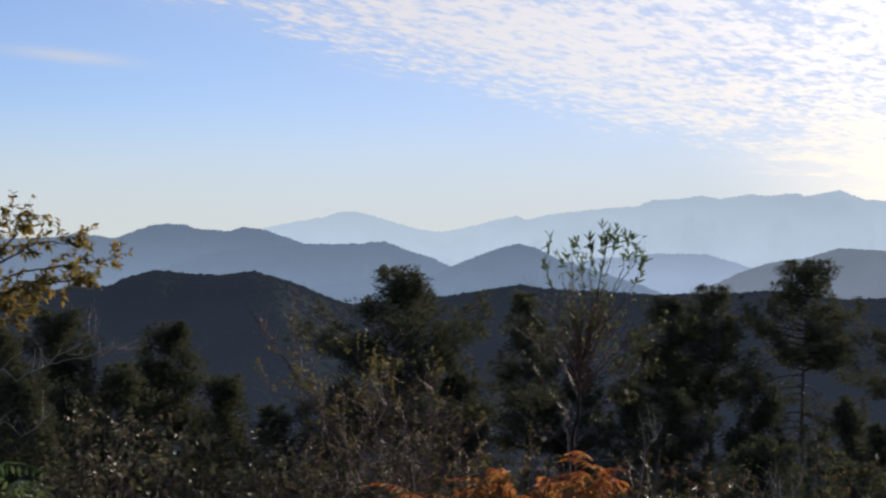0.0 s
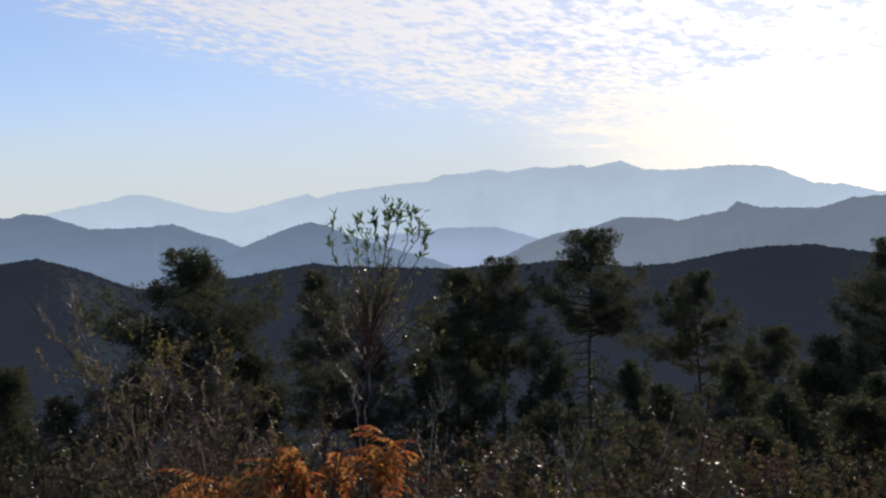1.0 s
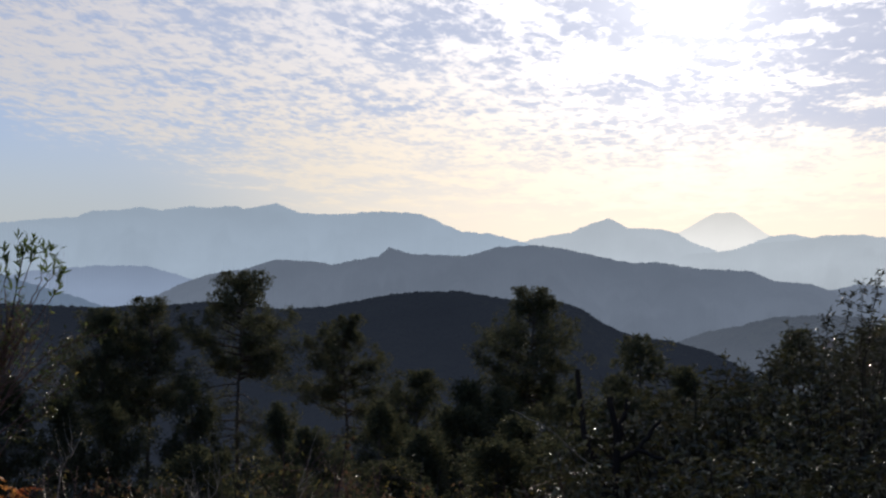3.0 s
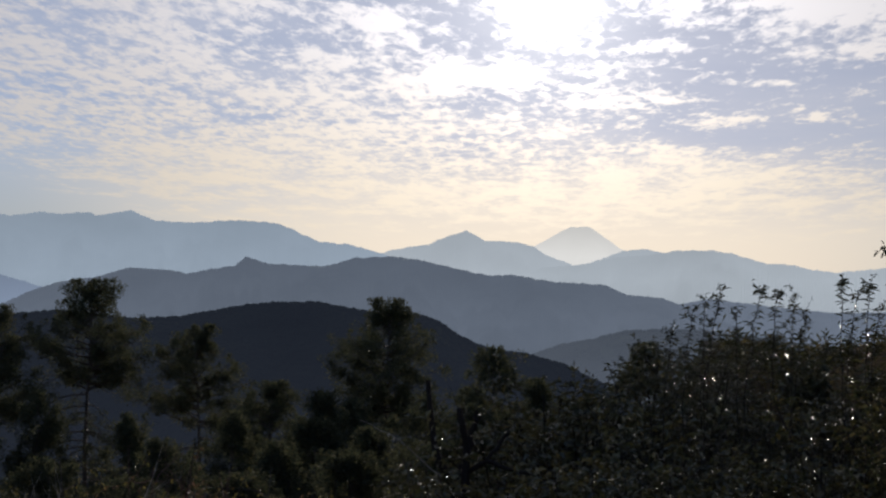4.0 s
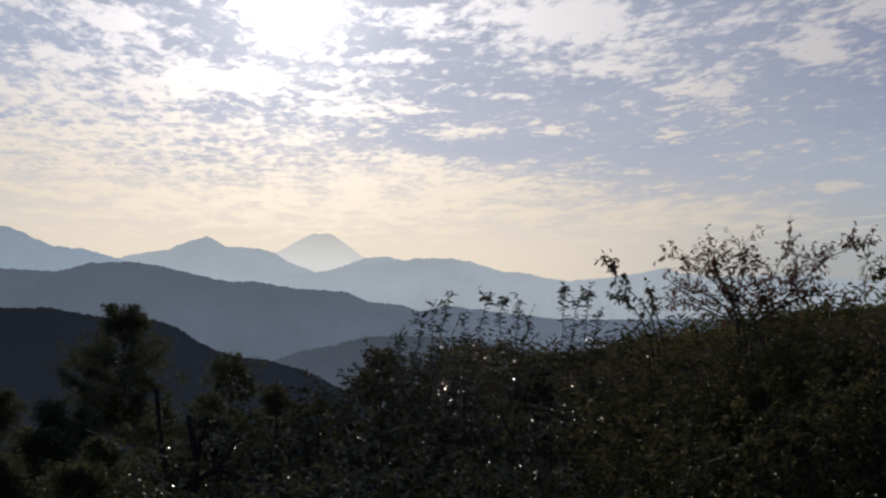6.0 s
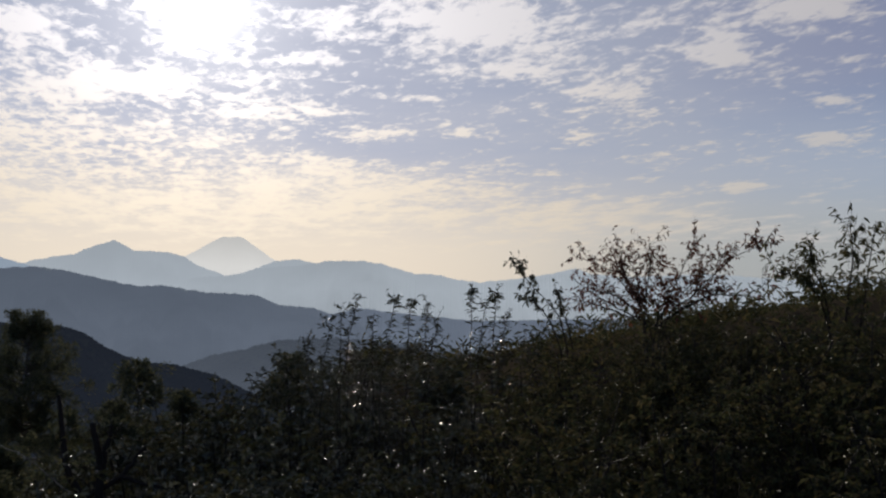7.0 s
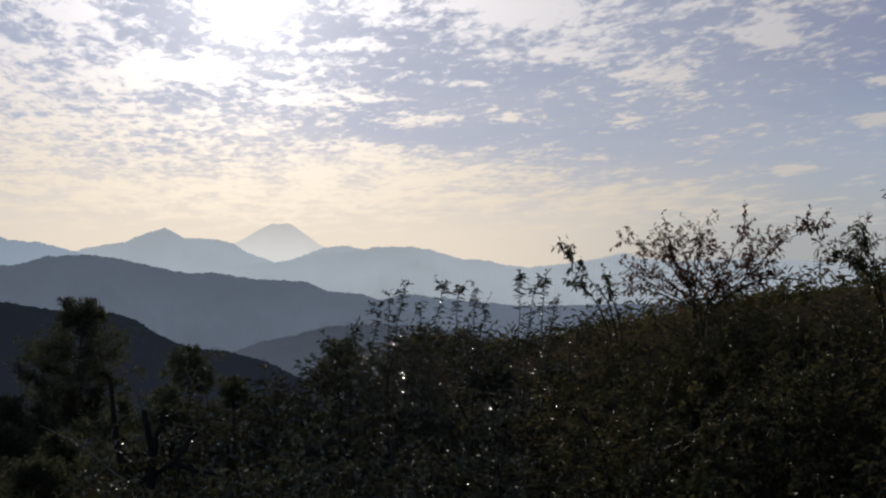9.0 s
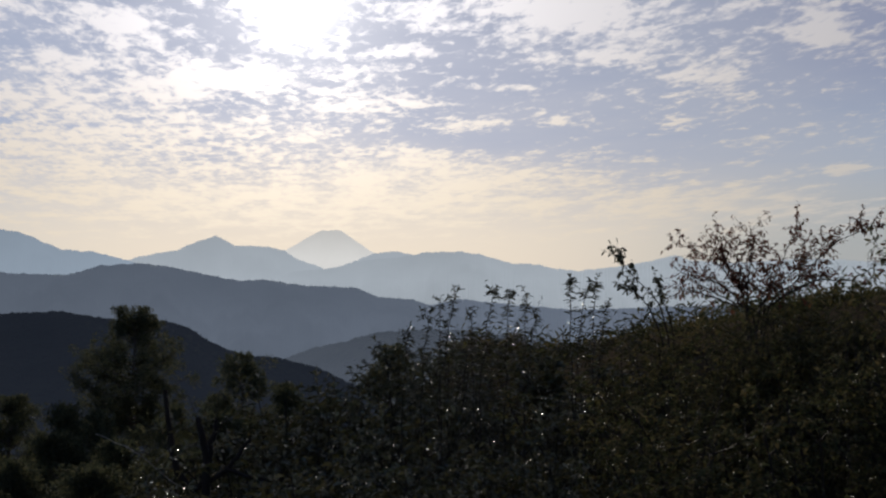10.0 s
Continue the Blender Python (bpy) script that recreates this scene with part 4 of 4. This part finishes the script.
# ================= plants that stand out =================
class Plant:
    """A plant whose main limbs run through given bearings and elevations at one distance; twigs and leaves grow from them."""

    def __init__(self, name, label, category, az, d, seed, wood):
        self.rng, self.d, self.wood = np.random.default_rng(seed), d, wood
        x, y = at(az, d)
        self.root = np.array([x, y, float(ground_z(x, y)) - 0.08])
        self.ob = tagged(new(name), label, category)
        self.ob.matrix_basis = pose(*self.root)
        self.twigs = []

    def spot(self, az, el, deep=0.0):
        d = self.d + deep
        return np.array([*at(az, d), rise(el, d)]) - self.root

    def limb(self, path, r0, r1, name="limb", deep=0.0, rooted=False, sides=6, k=14):
        """A limb through path; deep: how far its tip leans away."""
        p = [self.spot(a, e, deep * i / max(1, len(path) - 1)) for i, (a, e) in enumerate(path)]
        if rooted:
            p = [np.array([p[0][0] * 0.25, p[0][1] * 0.25, -0.05])] + p
        p = np.array(p)
        t = np.linspace(0, len(p) - 1, k)
        i = np.clip(t.astype(int), 0, len(p) - 2)
        f = (t - i)[:, None]
        prev, nxt = p[np.clip(i - 1, 0, len(p) - 1)], p[np.clip(i + 2, 0, len(p) - 1)]
        c, e = p[i], p[i + 1]
        line = 0.5 * (2 * c + (e - prev) * f + (2 * prev - 5 * c + 4 * e - nxt) * f ** 2 + (3 * c - prev - 3 * e + nxt) * f ** 3)
        line[1:-1] += self.rng.normal(0, 0.006, (k - 2, 3))
        b = Buf()
        tube(b, line, np.linspace(r0, r1, k), sides)
        ob = part(name, b.mesh(name, self.wood, True), self.ob)
        return line, ob

    def sprout(self, line, count, length, r, lo=0.3, spread=1.0, up=0.4, ob=None):
        """Fine side twigs along a limb; remembered for leaves."""
        for _ in range(count):
            b = Buf()
            s = self.rng.uniform(lo, 1.0)
            p = along(line, s)
            w = unit(self.rng.normal(0, 1, 3) * spread * np.array([1, 1, 0.7]) + unit(line[-1] - line[0]) * 0.8 + np.array([0, 0, up]))
            tw = branch(self.rng, b, p, w, length * self.rng.uniform(0.5, 1.2), r, 0.15, 0.13, 5, 3)
            self.twigs.append(tw)
            part("twig", b.mesh("twig", self.wood, True), ob or self.ob)

    def leaf_spots(self, per, droop, lo=0.25):
        base, axis = [], []
        for tw in self.twigs:
            for _ in range(max(0, int(round(per * self.rng.uniform(0.5, 1.5))))):
                s = self.rng.uniform(lo, 1.0)
                base.append(along(tw, s))
                axis.append(unit(tw[-1] - tw[0]) * 0.7 + self.rng.normal(0, 0.55, 3) - np.array([0, 0, droop]))
        return np.array(base), unit(np.array(axis))

    def foliage(self, mat, per, length, width, droop=0.2, sag=0.15):
        base, axis = self.leaf_spots(per, droop)
        n = len(base)
        b = Buf()
        blades(b, base, axis, self.rng.normal(0, 0.5, (n, 3)) + np.array([0, 0, 1.0]), length * self.rng.uniform(0.65, 1.2, n), width * self.rng.uniform(0.75, 1.2, n), sag, 0.18, True)
        part("foliage", b.mesh("foliage", mat), self.ob)

    def leaves(self, mat, per, length, width, droop=0.2, sag=0.15, most=260):
        """Single leaves, each an object on one of three shared meshes."""
        base, axis = self.leaf_spots(per, droop)
        keep = self.rng.permutation(len(base))[:most]
        shapes = []
        for i in range(3):
            b = Buf()
            blades(b, np.zeros((1, 3)), np.array([[1.0, 0, 0]]), np.array([[0, 0.1 * (i - 1), 1.0]]), length * (0.8 + 0.2 * i), width * (0.9 + 0.1 * i), sag, 0.2, True)
            shapes.append(b.mesh("leaf", mat))
        for i in keep:
            ob = part("leaf", shapes[int(self.rng.integers(3))], self.ob)
            x = Vector(axis[i])
            turn = x.to_track_quat("X", "Z") @ Euler((self.rng.uniform(-1.2, 1.2), 0, 0)).to_quaternion()
            ob.matrix_basis = Matrix.LocRotScale(Vector(base[i]), turn, None)


def slender_sapling():
    p = Plant("sapling", "slender sapling with narrow green leaves above bare reddish twigs", "sapling", -0.3, 11.0, 301, dark_bark)
    trunk, ob = p.limb([(-0.34, -8.44), (-0.50, -5.8), (-0.62, -4.20), (-1.10, -1.82), (-1.66, 1.70)], 0.021, 0.003, "trunk", rooted=True, k=20)
    p.wood = red_bark
    p.twigs.append(trunk[15:])
    p.sprout(trunk, 5, 0.26, 0.0016, 0.80, 0.35, 1.3, ob)
    for path, deep in (([(-0.77, -3.96), (-0.30, -1.36), (-0.15, 0.67)], 0.2), ([(-0.88, -3.25), (-0.98, -0.87), (-0.96, 1.20)], -0.2),
                       ([(-1.22, -1.82), (-2.04, -0.38), (-2.45, 1.00)], 0.25), ([(-1.11, -2.77), (-2.30, -1.20), (-3.10, 0.05)], -0.25),
                       ([(-0.77, -3.73), (0.20, -1.84), (0.98, 0.30)], 0.1), ([(-1.0, -2.5), (-1.5, -0.4), (-2.05, 1.3)], 0.0),
                       ([(-0.9, -2.9), (-0.7, -1.0), (-0.55, 0.25)], 0.1), ([(-1.1, -2.4), (-1.9, -0.9), (-2.85, 0.55)], -0.1)):
        line, ob = p.limb(path, 0.008, 0.002, "shoot", deep)
        p.twigs.append(line[8:])
        p.sprout(line, 3, 0.24, 0.0016, 0.66, 0.35, 1.2, ob)
    p.leaves(sapling_leaf, 7.0, 0.078, 0.021, -0.25, 0.08, 300)
    p.twigs = []
    # a brush of thin reddish rods, steep and crowded, under the leafy shoots
    rng = p.rng
    for i in range(46):
        a0, e0 = -0.55 + rng.normal(0, 0.12), rng.uniform(-5.2, -2.9)
        a1 = -0.75 + rng.normal(0, 1.35)
        e1 = min(-0.3, -1.6 + rng.normal(0, 0.8)) - 0.3 * abs(a1 + 0.85)
        line, ob = p.limb([(a0, e0), (0.55 * a0 + 0.45 * a1, 0.5 * (e0 + e1)), (a1, e1)], rng.uniform(0.005, 0.008), 0.0016, "rod", rng.uniform(-0.35, 0.35), k=8, sides=4)
        p.sprout(line, 8, 0.22, 0.0026, 0.30, 0.5, 1.2, ob)
    p.foliage(sapling_leaf, 1.2, 0.046, 0.018, 0.1)
    p.foliage(yellow_leaf, 0.8, 0.044, 0.018, 0.2)
    p.twigs = []
    for path, deep in (([(-0.9, -4.6), (-2.6, -2.8), (-4.9, -1.9)], -0.3), ([(-0.8, -5.2), (-2.4, -3.6), (-3.9, -2.9)], 0.2), ([(-0.7, -6.0), (-2.2, -4.8), (-3.3, -4.2)], -0.1),
                       ([(-0.6, -7.0), (-1.6, -5.6), (-2.6, -5.2)], 0.1)):
        line, ob = p.limb(path, 0.007, 0.002, "branch", deep)
        p.sprout(line, 26, 0.17, 0.0018, 0.30, 0.8, 0.1, ob)
    p.foliage(green_leaf, 3.5, 0.055, 0.020, 0.35)
    p.twigs = []
    for path, deep in (([(-0.4, -6.0), (1.2, -3.2), (2.2, -1.4)], 0.2), ([(-0.4, -6.6), (1.0, -4.6), (1.9, -3.2)], -0.2), ([(-0.5, -5.4), (0.6, -2.8), (1.3, -0.9)], 0.0)):
        line, ob = p.limb(path, 0.006, 0.002, "branch", deep)
        p.sprout(line, 10, 0.20, 0.0018, 0.40, 0.5, 0.7, ob)


def frond_shrub(name, mat, az, el, d, seed, wide, count, label):
    """A shrub crowned with drooping feathered leaves."""
    p = Plant(name, label, "shrub", az, d, seed, red_bark)
    rng = p.rng
    shapes = []
    for i in range(3):
        b = Buf()
        m = 8
        s = np.linspace(0.12, 1.0, m)
        L = 0.27 + 0.04 * i
        mid = np.stack([L * s, 0 * s, 0.05 * s - 0.16 * s ** 2], 1)
        tube(b, np.concatenate([[[0, 0, 0]], mid]), np.linspace(0.0028, 0.001, m + 1), 3)
        for side in (-1, 1):
            ax = np.stack([np.full(m, 0.55), np.full(m, side * 1.0), np.full(m, -0.55)], 1) + rng.normal(0, 0.12, (m, 3))
            blades(b, mid, ax, rng.normal(0, 0.25, (m, 3)) + np.array([0, 0, 1.0]), 0.075 * (1.1 - 0.45 * s) * rng.uniform(0.85, 1.2, m), 0.026, 0.25, 0.15, True)
        shapes.append(b.mesh("frond", mat))
    for i in range(6):
        a = az + wide * ((i + 0.5) / 6 - 0.5 + rng.uniform(-0.16, 0.16))
        line, _ = p.limb([(az + rng.uniform(-0.3, 0.3), el - 5), (a, el - 2.0), (a + rng.uniform(-0.5, 0.5), el - rng.uniform(0.0, 1.5))], 0.012, 0.004, "stem", rng.uniform(-0.3, 0.3), rooted=True)
        for j in range(count // 6):
            q = along(line, rng.uniform(0.78, 1.0)) + rng.normal(0, 0.03, 3)
            f = part("frond", shapes[int(rng.integers(3))], p.ob)
            f.matrix_basis = Matrix.LocRotScale(Vector(q), Euler((rng.normal(0, 0.25), rng.uniform(-0.55, 1.25), rng.uniform(0, 6.28))), None)


def yellowing_tree():
    p = Plant("yellowing_tree", "small tree with yellow-green autumn leaves on spreading thin limbs", "tree", 27.5, 8.0, 303, bark)
    trunk, _ = p.limb([(27.2, -7.0), (26.4, -2.5), (26.2, 0.5)], 0.05, 0.02, "trunk", rooted=True)
    for path, deep in (([(26.2, -2.9), (23.32, -0.42), (21.35, 0.02), (19.01, 0.44)], 0.2), ([(26.2, -2.2), (23.34, 0.72), (22.90, 1.55), (23.03, 2.14)], -0.1),
                       ([(26.3, -3.2), (23.31, -1.10), (21.56, -0.63), (19.56, -0.38)], -0.3), ([(26.1, -1.4), (23.33, 0.27), (22.03, 1.00), (20.48, 0.95)], 0.3),
                       ([(26.4, -3.8), (24.0, -2.0), (22.4, -1.5)], 0.1), ([(26.4, -3.6), (24.2, -1.6), (22.9, -1.0)], 0.3), ([(26.4, -4.2), (24.4, -2.6), (23.0, -2.1)], -0.1), ([(26.2, -1.4), (24.6, 0.2), (23.2, 0.6)], 0.2), ([(26.4, -3.0), (23.8, -1.2), (22.2, -0.6)], -0.2)):
        line, ob = p.limb(path, 0.009, 0.002, "limb", deep)
        p.sprout(line, 20, 0.15, 0.0016, 0.40, 0.8, -0.1, ob)
    p.foliage(golden_leaf, 13.0, 0.046, 0.019, 0.3)


def dead_brush(paths, az, d, seed):
    p = Plant("dead_shrub", "dead shrub of pale weathered bare branches", "shrub", az, d, seed, pale_bark)
    for path, r in paths:
        line, ob = p.limb(path, r * 0.75, 0.002, "branch", p.rng.uniform(-0.2, 0.2), rooted=r > 0.006)
        p.sprout(line, 10, 0.22, 0.0024, 0.35, 0.5, 0.3, ob)


def arching_shrub():
    p = Plant("arching_shrub", "arching thin-stemmed shrub with scattered yellow leaves", "shrub", 8.3, 12.0, 305, red_bark)
    for path, r in (([(8.48, -9.95), (9.70, -7.16), (10.93, -4.10), (11.91, -1.61)], 0.010), ([(9.46, -7.63), (10.91, -5.28), (12.36, -3.16), (12.96, -2.26)], 0.007),
                    ([(8.96, -9.02), (10.43, -5.98), (12.57, -5.04)], 0.007), ([(9.70, -7.16), (8.54, -5.03), (7.35, -4.31)], 0.007), ([(8.6, -8.5), (8.0, -5.5), (8.9, -3.6)], 0.006)):
        line, ob = p.limb(path, r, 0.002, "stem", p.rng.uniform(-0.3, 0.3), rooted=path[0][1] < -8)
        p.sprout(line, 26, 0.30, 0.0028, 0.25, 0.8, 0.4, ob)
    for path in ([(10.2, -5.5), (11.0, -3.2), (11.75, -1.0)], [(11.0, -4.6), (11.6, -2.6), (11.3, -0.9)], [(11.3, -4.6), (12.4, -3.0), (13.1, -2.0)], [(7.0, -8.0), (7.3, -5.0), (7.0, -3.2)], [(5.8, -8.2), (5.4, -5.2), (5.7, -3.4)]):
        line, ob = p.limb(path, 0.006, 0.002, "stem", p.rng.uniform(-0.2, 0.2), rooted=path[0][1] < -7)
        p.sprout(line, 6, 0.16, 0.0018, 0.4, 0.4, 0.5, ob)
    p.twigs = [t for t in p.twigs if t[0][2] + p.root[2] < rise(-3.6, 12.0)]   # the tips are bare
    p.foliage(yellow_leaf, 11.0, 0.044, 0.019, 0.15)


def forked_tree():
    p = Plant("forked_tree", "dark forked bare tree with one pale dead limb among brush", "tree", -25.9, 10.7, 306, dark_bark)
    for path, r, name in (([(-25.70, -10.32), (-25.56, -7.79), (-24.90, -6.43), (-24.58, -3.49)], 0.044, "trunk"), ([(-26.03, -10.31), (-26.23, -6.75), (-25.91, -4.61)], 0.050, "trunk"),
                          ([(-26.11, -7.14), (-26.44, -5.76), (-26.63, -4.72)], 0.034, "limb"), ([(-25.63, -7.54), (-27.08, -6.73), (-28.00, -5.52)], 0.028, "limb"),
                          ([(-27.05, -6.77), (-28.38, -7.19), (-30.12, -7.59)], 0.02, "limb")):
        line, ob = p.limb(path, r, r * 0.45, name, p.rng.uniform(-0.15, 0.15), rooted=name == "trunk")
        p.sprout(line, 5, 0.25, 0.003, 0.5, 0.8, 0.4, ob)
    p.wood = pale_bark
    p.limb([(-25.56, -7.61), (-24.71, -7.12), (-23.02, -5.76), (-21.73, -5.17)], 0.006, 0.003, "dead_limb", 0.2)


def red_tree():
    p = Plant("red_leaved_tree", "low spreading tree with drooping dull red leaves against the sky", "tree", -48.8, 12.7, 307, dark_bark)
    for path, deep in (([(-48.49, -0.60), (-47.91, 0.67), (-47.00, 1.74), (-45.51, 2.37)], 0.3), ([(-48.49, -0.60), (-48.61, 0.90), (-48.74, 2.07), (-48.73, 2.87)], -0.3),
                       ([(-48.93, -0.60), (-49.52, 0.65), (-50.00, 1.82), (-50.61, 2.91)], 0.2), ([(-49.27, -0.60), (-50.43, 0.65), (-51.81, 2.02), (-53.50, 2.85)], -0.2),
                       ([(-48.70, -0.60), (-48.00, 0.75), (-47.60, 1.82), (-47.50, 2.52)], 0.4), ([(-49.10, -0.60), (-49.90, 0.65), (-50.80, 1.52), (-51.60, 2.22)], 0.5)):
        line, ob = p.limb([(-48.80, -6.50)] + path, 0.011, 0.002, "limb", deep, rooted=True, k=20)
        p.sprout(line, 40, 0.24, 0.0022, 0.46, 0.9, 0.15, ob)
    p.foliage(red_leaf, 10.0, 0.047, 0.018, 0.6, 0.2)
    p.twigs = []
    for path in ([(-49.27, -0.37), (-51.11, 0.64), (-52.46, 0.72), (-53.69, 1.30)], [(-48.35, -0.37), (-47.47, 0.60), (-46.29, 0.92), (-45.38, 1.45)],
                 [(-48.12, -0.36), (-46.74, 0.20), (-45.81, 0.44)], [(-48.60, -0.40), (-47.20, 0.25), (-46.20, 0.85)],
                 [(-48.90, -0.60), (-49.40, 0.45), (-49.20, 1.22)], [(-49.00, -0.60), (-50.20, 0.25), (-51.40, 0.75)], [(-48.60, -0.60), (-48.20, 0.55), (-48.30, 1.32)]):
        line, ob = p.limb(path, 0.009, 0.002, "limb", p.rng.uniform(-0.3, 0.3))
        p.sprout(line, 30, 0.24, 0.0020, 0.2, 0.8, 0.4, ob)
    p.foliage(red_leaf, 3.0, 0.055, 0.024, 0.6, 0.2)


def leafy_sprays():
    p = Plant("leafy_shrub", "shrub with a leaning spray of broad drooping leaves", "shrub", -45.6, 11.5, 308, dark_bark)
    for path in ([(-45.6, -6.0), (-45.34, -1.30), (-44.86, 0.01), (-43.93, 1.08), (-43.06, 2.05)], [(-45.6, -5.0), (-45.56, -1.06), (-45.10, 0.12), (-44.99, 0.84)],
                 [(-45.5, -5.0), (-45.0, -1.2), (-44.2, 0.2), (-43.6, 0.7)]):
        line, ob = p.limb(path, 0.010, 0.002, "stem", p.rng.uniform(-0.2, 0.2), rooted=True)
        p.sprout(line, 14, 0.14, 0.0018, 0.68, 0.9, 0.1, ob)
    p.foliage(olive_leaf, 6.0, 0.062, 0.026, 0.6, 0.2)
    p = Plant("leafy_shrub", "tall dark shrub with long hanging leaves", "shrub", -56.8, 10.0, 309, dark_bark)
    for path in ([(-56.5, -6.0), (-56.22, -2.01), (-56.04, 0.27), (-55.62, 1.65), (-55.41, 2.50)], [(-56.7, -6.0), (-56.66, -2.00), (-56.91, 0.73), (-57.05, 2.35), (-56.96, 3.55)],
                 [(-57.0, -6.0), (-57.09, -2.00), (-57.56, 0.72), (-57.81, 2.99)], [(-56.3, -4.0), (-56.03, -0.18), (-55.17, 1.19), (-54.07, 1.66)], [(-57.2, -5.0), (-58.4, 0.5), (-59.0, 3.0)]):
        line, ob = p.limb(path, 0.013, 0.003, "stem", p.rng.uniform(-0.3, 0.3), rooted=True)
        p.sprout(line, 40, 0.20, 0.002, 0.45, 0.9, 0.2, ob)
    p.foliage(dull_leaf, 7.0, 0.052, 0.019, 0.7, 0.2)


def herb_stalk(az, el, d, seed, whorl, label):
    """A tall herb: one rod with narrow leaves, thickest at the top."""
    p = Plant("herb_stalk", label, "plant", az + 0.2, d, seed, dark_bark)
    p.ob["group"] = "tall herbs above the brush"
    lean = p.rng.uniform(-0.4, 0.4)
    line, ob = p.limb([(az + 0.3 + lean, el - 6.0), (az + 0.2 + lean * 0.5, el - 2.5), (az, el)], 0.006, 0.002, "stalk", rooted=True, k=18)
    rng = p.rng
    n = 90
    s = 1 - 0.42 * rng.uniform(0, 1, n) ** (1.5 if whorl else 0.9)
    base = np.array([along(line, q) for q in s])
    a = rng.uniform(0, 6.28, n)
    axis = np.stack([np.cos(a), np.sin(a), rng.uniform(-0.25, 0.7, n)], 1)
    b = Buf()
    blades(b, base, axis, rng.normal(0, 0.3, (n, 3)) + np.array([0, 0, 1.0]), rng.uniform(0.028, 0.062, n) * (1.15 if whorl else 1.0), 0.015, 0.3, 0.15, True)
    part("foliage", b.mesh("foliage", olive_leaf), p.ob)
    p.sprout(line, 4 if whorl else 6, 0.09, 0.0015, 0.90 if whorl else 0.70, 1.0, 0.5, ob)
    p.foliage(olive_leaf, 6, 0.044, 0.015, 0.1)


slender_sapling()
frond_shrub("orange_shrub", orange_leaf, 0.7, -7.9, 9.7, 311, 4.8, 60, "shrub topped with drooping bright orange autumn leaves")
frond_shrub("orange_shrub", orange_leaf, 4.9, -9.0, 9.4, 312, 3.4, 42, "lower shrub of reddish-orange autumn leaves")
frond_shrub("feathery_shrub", sapling_leaf, 23.4, -7.6, 8.0, 313, 2.4, 48, "shrub with feathery pale green leaves")
frond_shrub("orange_shrub", orange_leaf, 2.9, -7.7, 9.6, 316, 0.7, 12, "single drooping orange-leaved stems beside an orange shrub")
yellowing_tree()
dead_brush([([(24.10, -5.62), (22.60, -4.51), (21.30, -3.73), (19.64, -2.70)], 0.010), ([(21.62, -3.96), (19.96, -3.67), (18.50, -3.44)], 0.005),
            ([(20.86, -3.50), (19.51, -3.58), (18.73, -3.16)], 0.004), ([(23.85, -7.41), (22.35, -6.78), (21.27, -5.67)], 0.007)], 25.5, 9.0, 304)
dead_brush([([(-9.0, -10.4), (-9.2, -9.3), (-9.75, -7.9)], 0.009), ([(-9.2, -9.3), (-8.7, -8.9), (-8.4, -8.3)], 0.006), ([(-9.0, -10.0), (-8.0, -9.2), (-7.2, -8.8)], 0.007)], -9.0, 9.0, 314)
dead_brush([([(-0.2, -8.2), (0.1, -6.6), (-0.1, -5.6)], 0.007), ([(-3.2, -8.4), (-3.7, -6.9), (-3.6, -5.8)], 0.007), ([(-12.4, -9.8), (-12.9, -8.4), (-13.4, -7.2)], 0.007)], -1.5, 9.6, 315)
arching_shrub()
forked_tree()
red_tree()
leafy_sprays()
for i, (az, el, w) in enumerate(((-36.86, 0.56, False), (-36.2, 0.0, False), (-37.5, -0.1, False), (-38.44, 0.54, True), (-39.1, 0.5, True), (-39.76, 0.38, False), (-40.3, -0.2, False),
                                 (-41.60, 0.92, True), (-42.2, 0.5, False), (-42.72, 0.78, True), (-43.1, 0.0, False), (-35.6, -0.5, False), (-34.9, -1.0, False))):
    herb_stalk(az, el, 9.2 + 0.35 * (i % 3), 330 + i, w, "tall herb with a leafy top on a thin dark stalk")
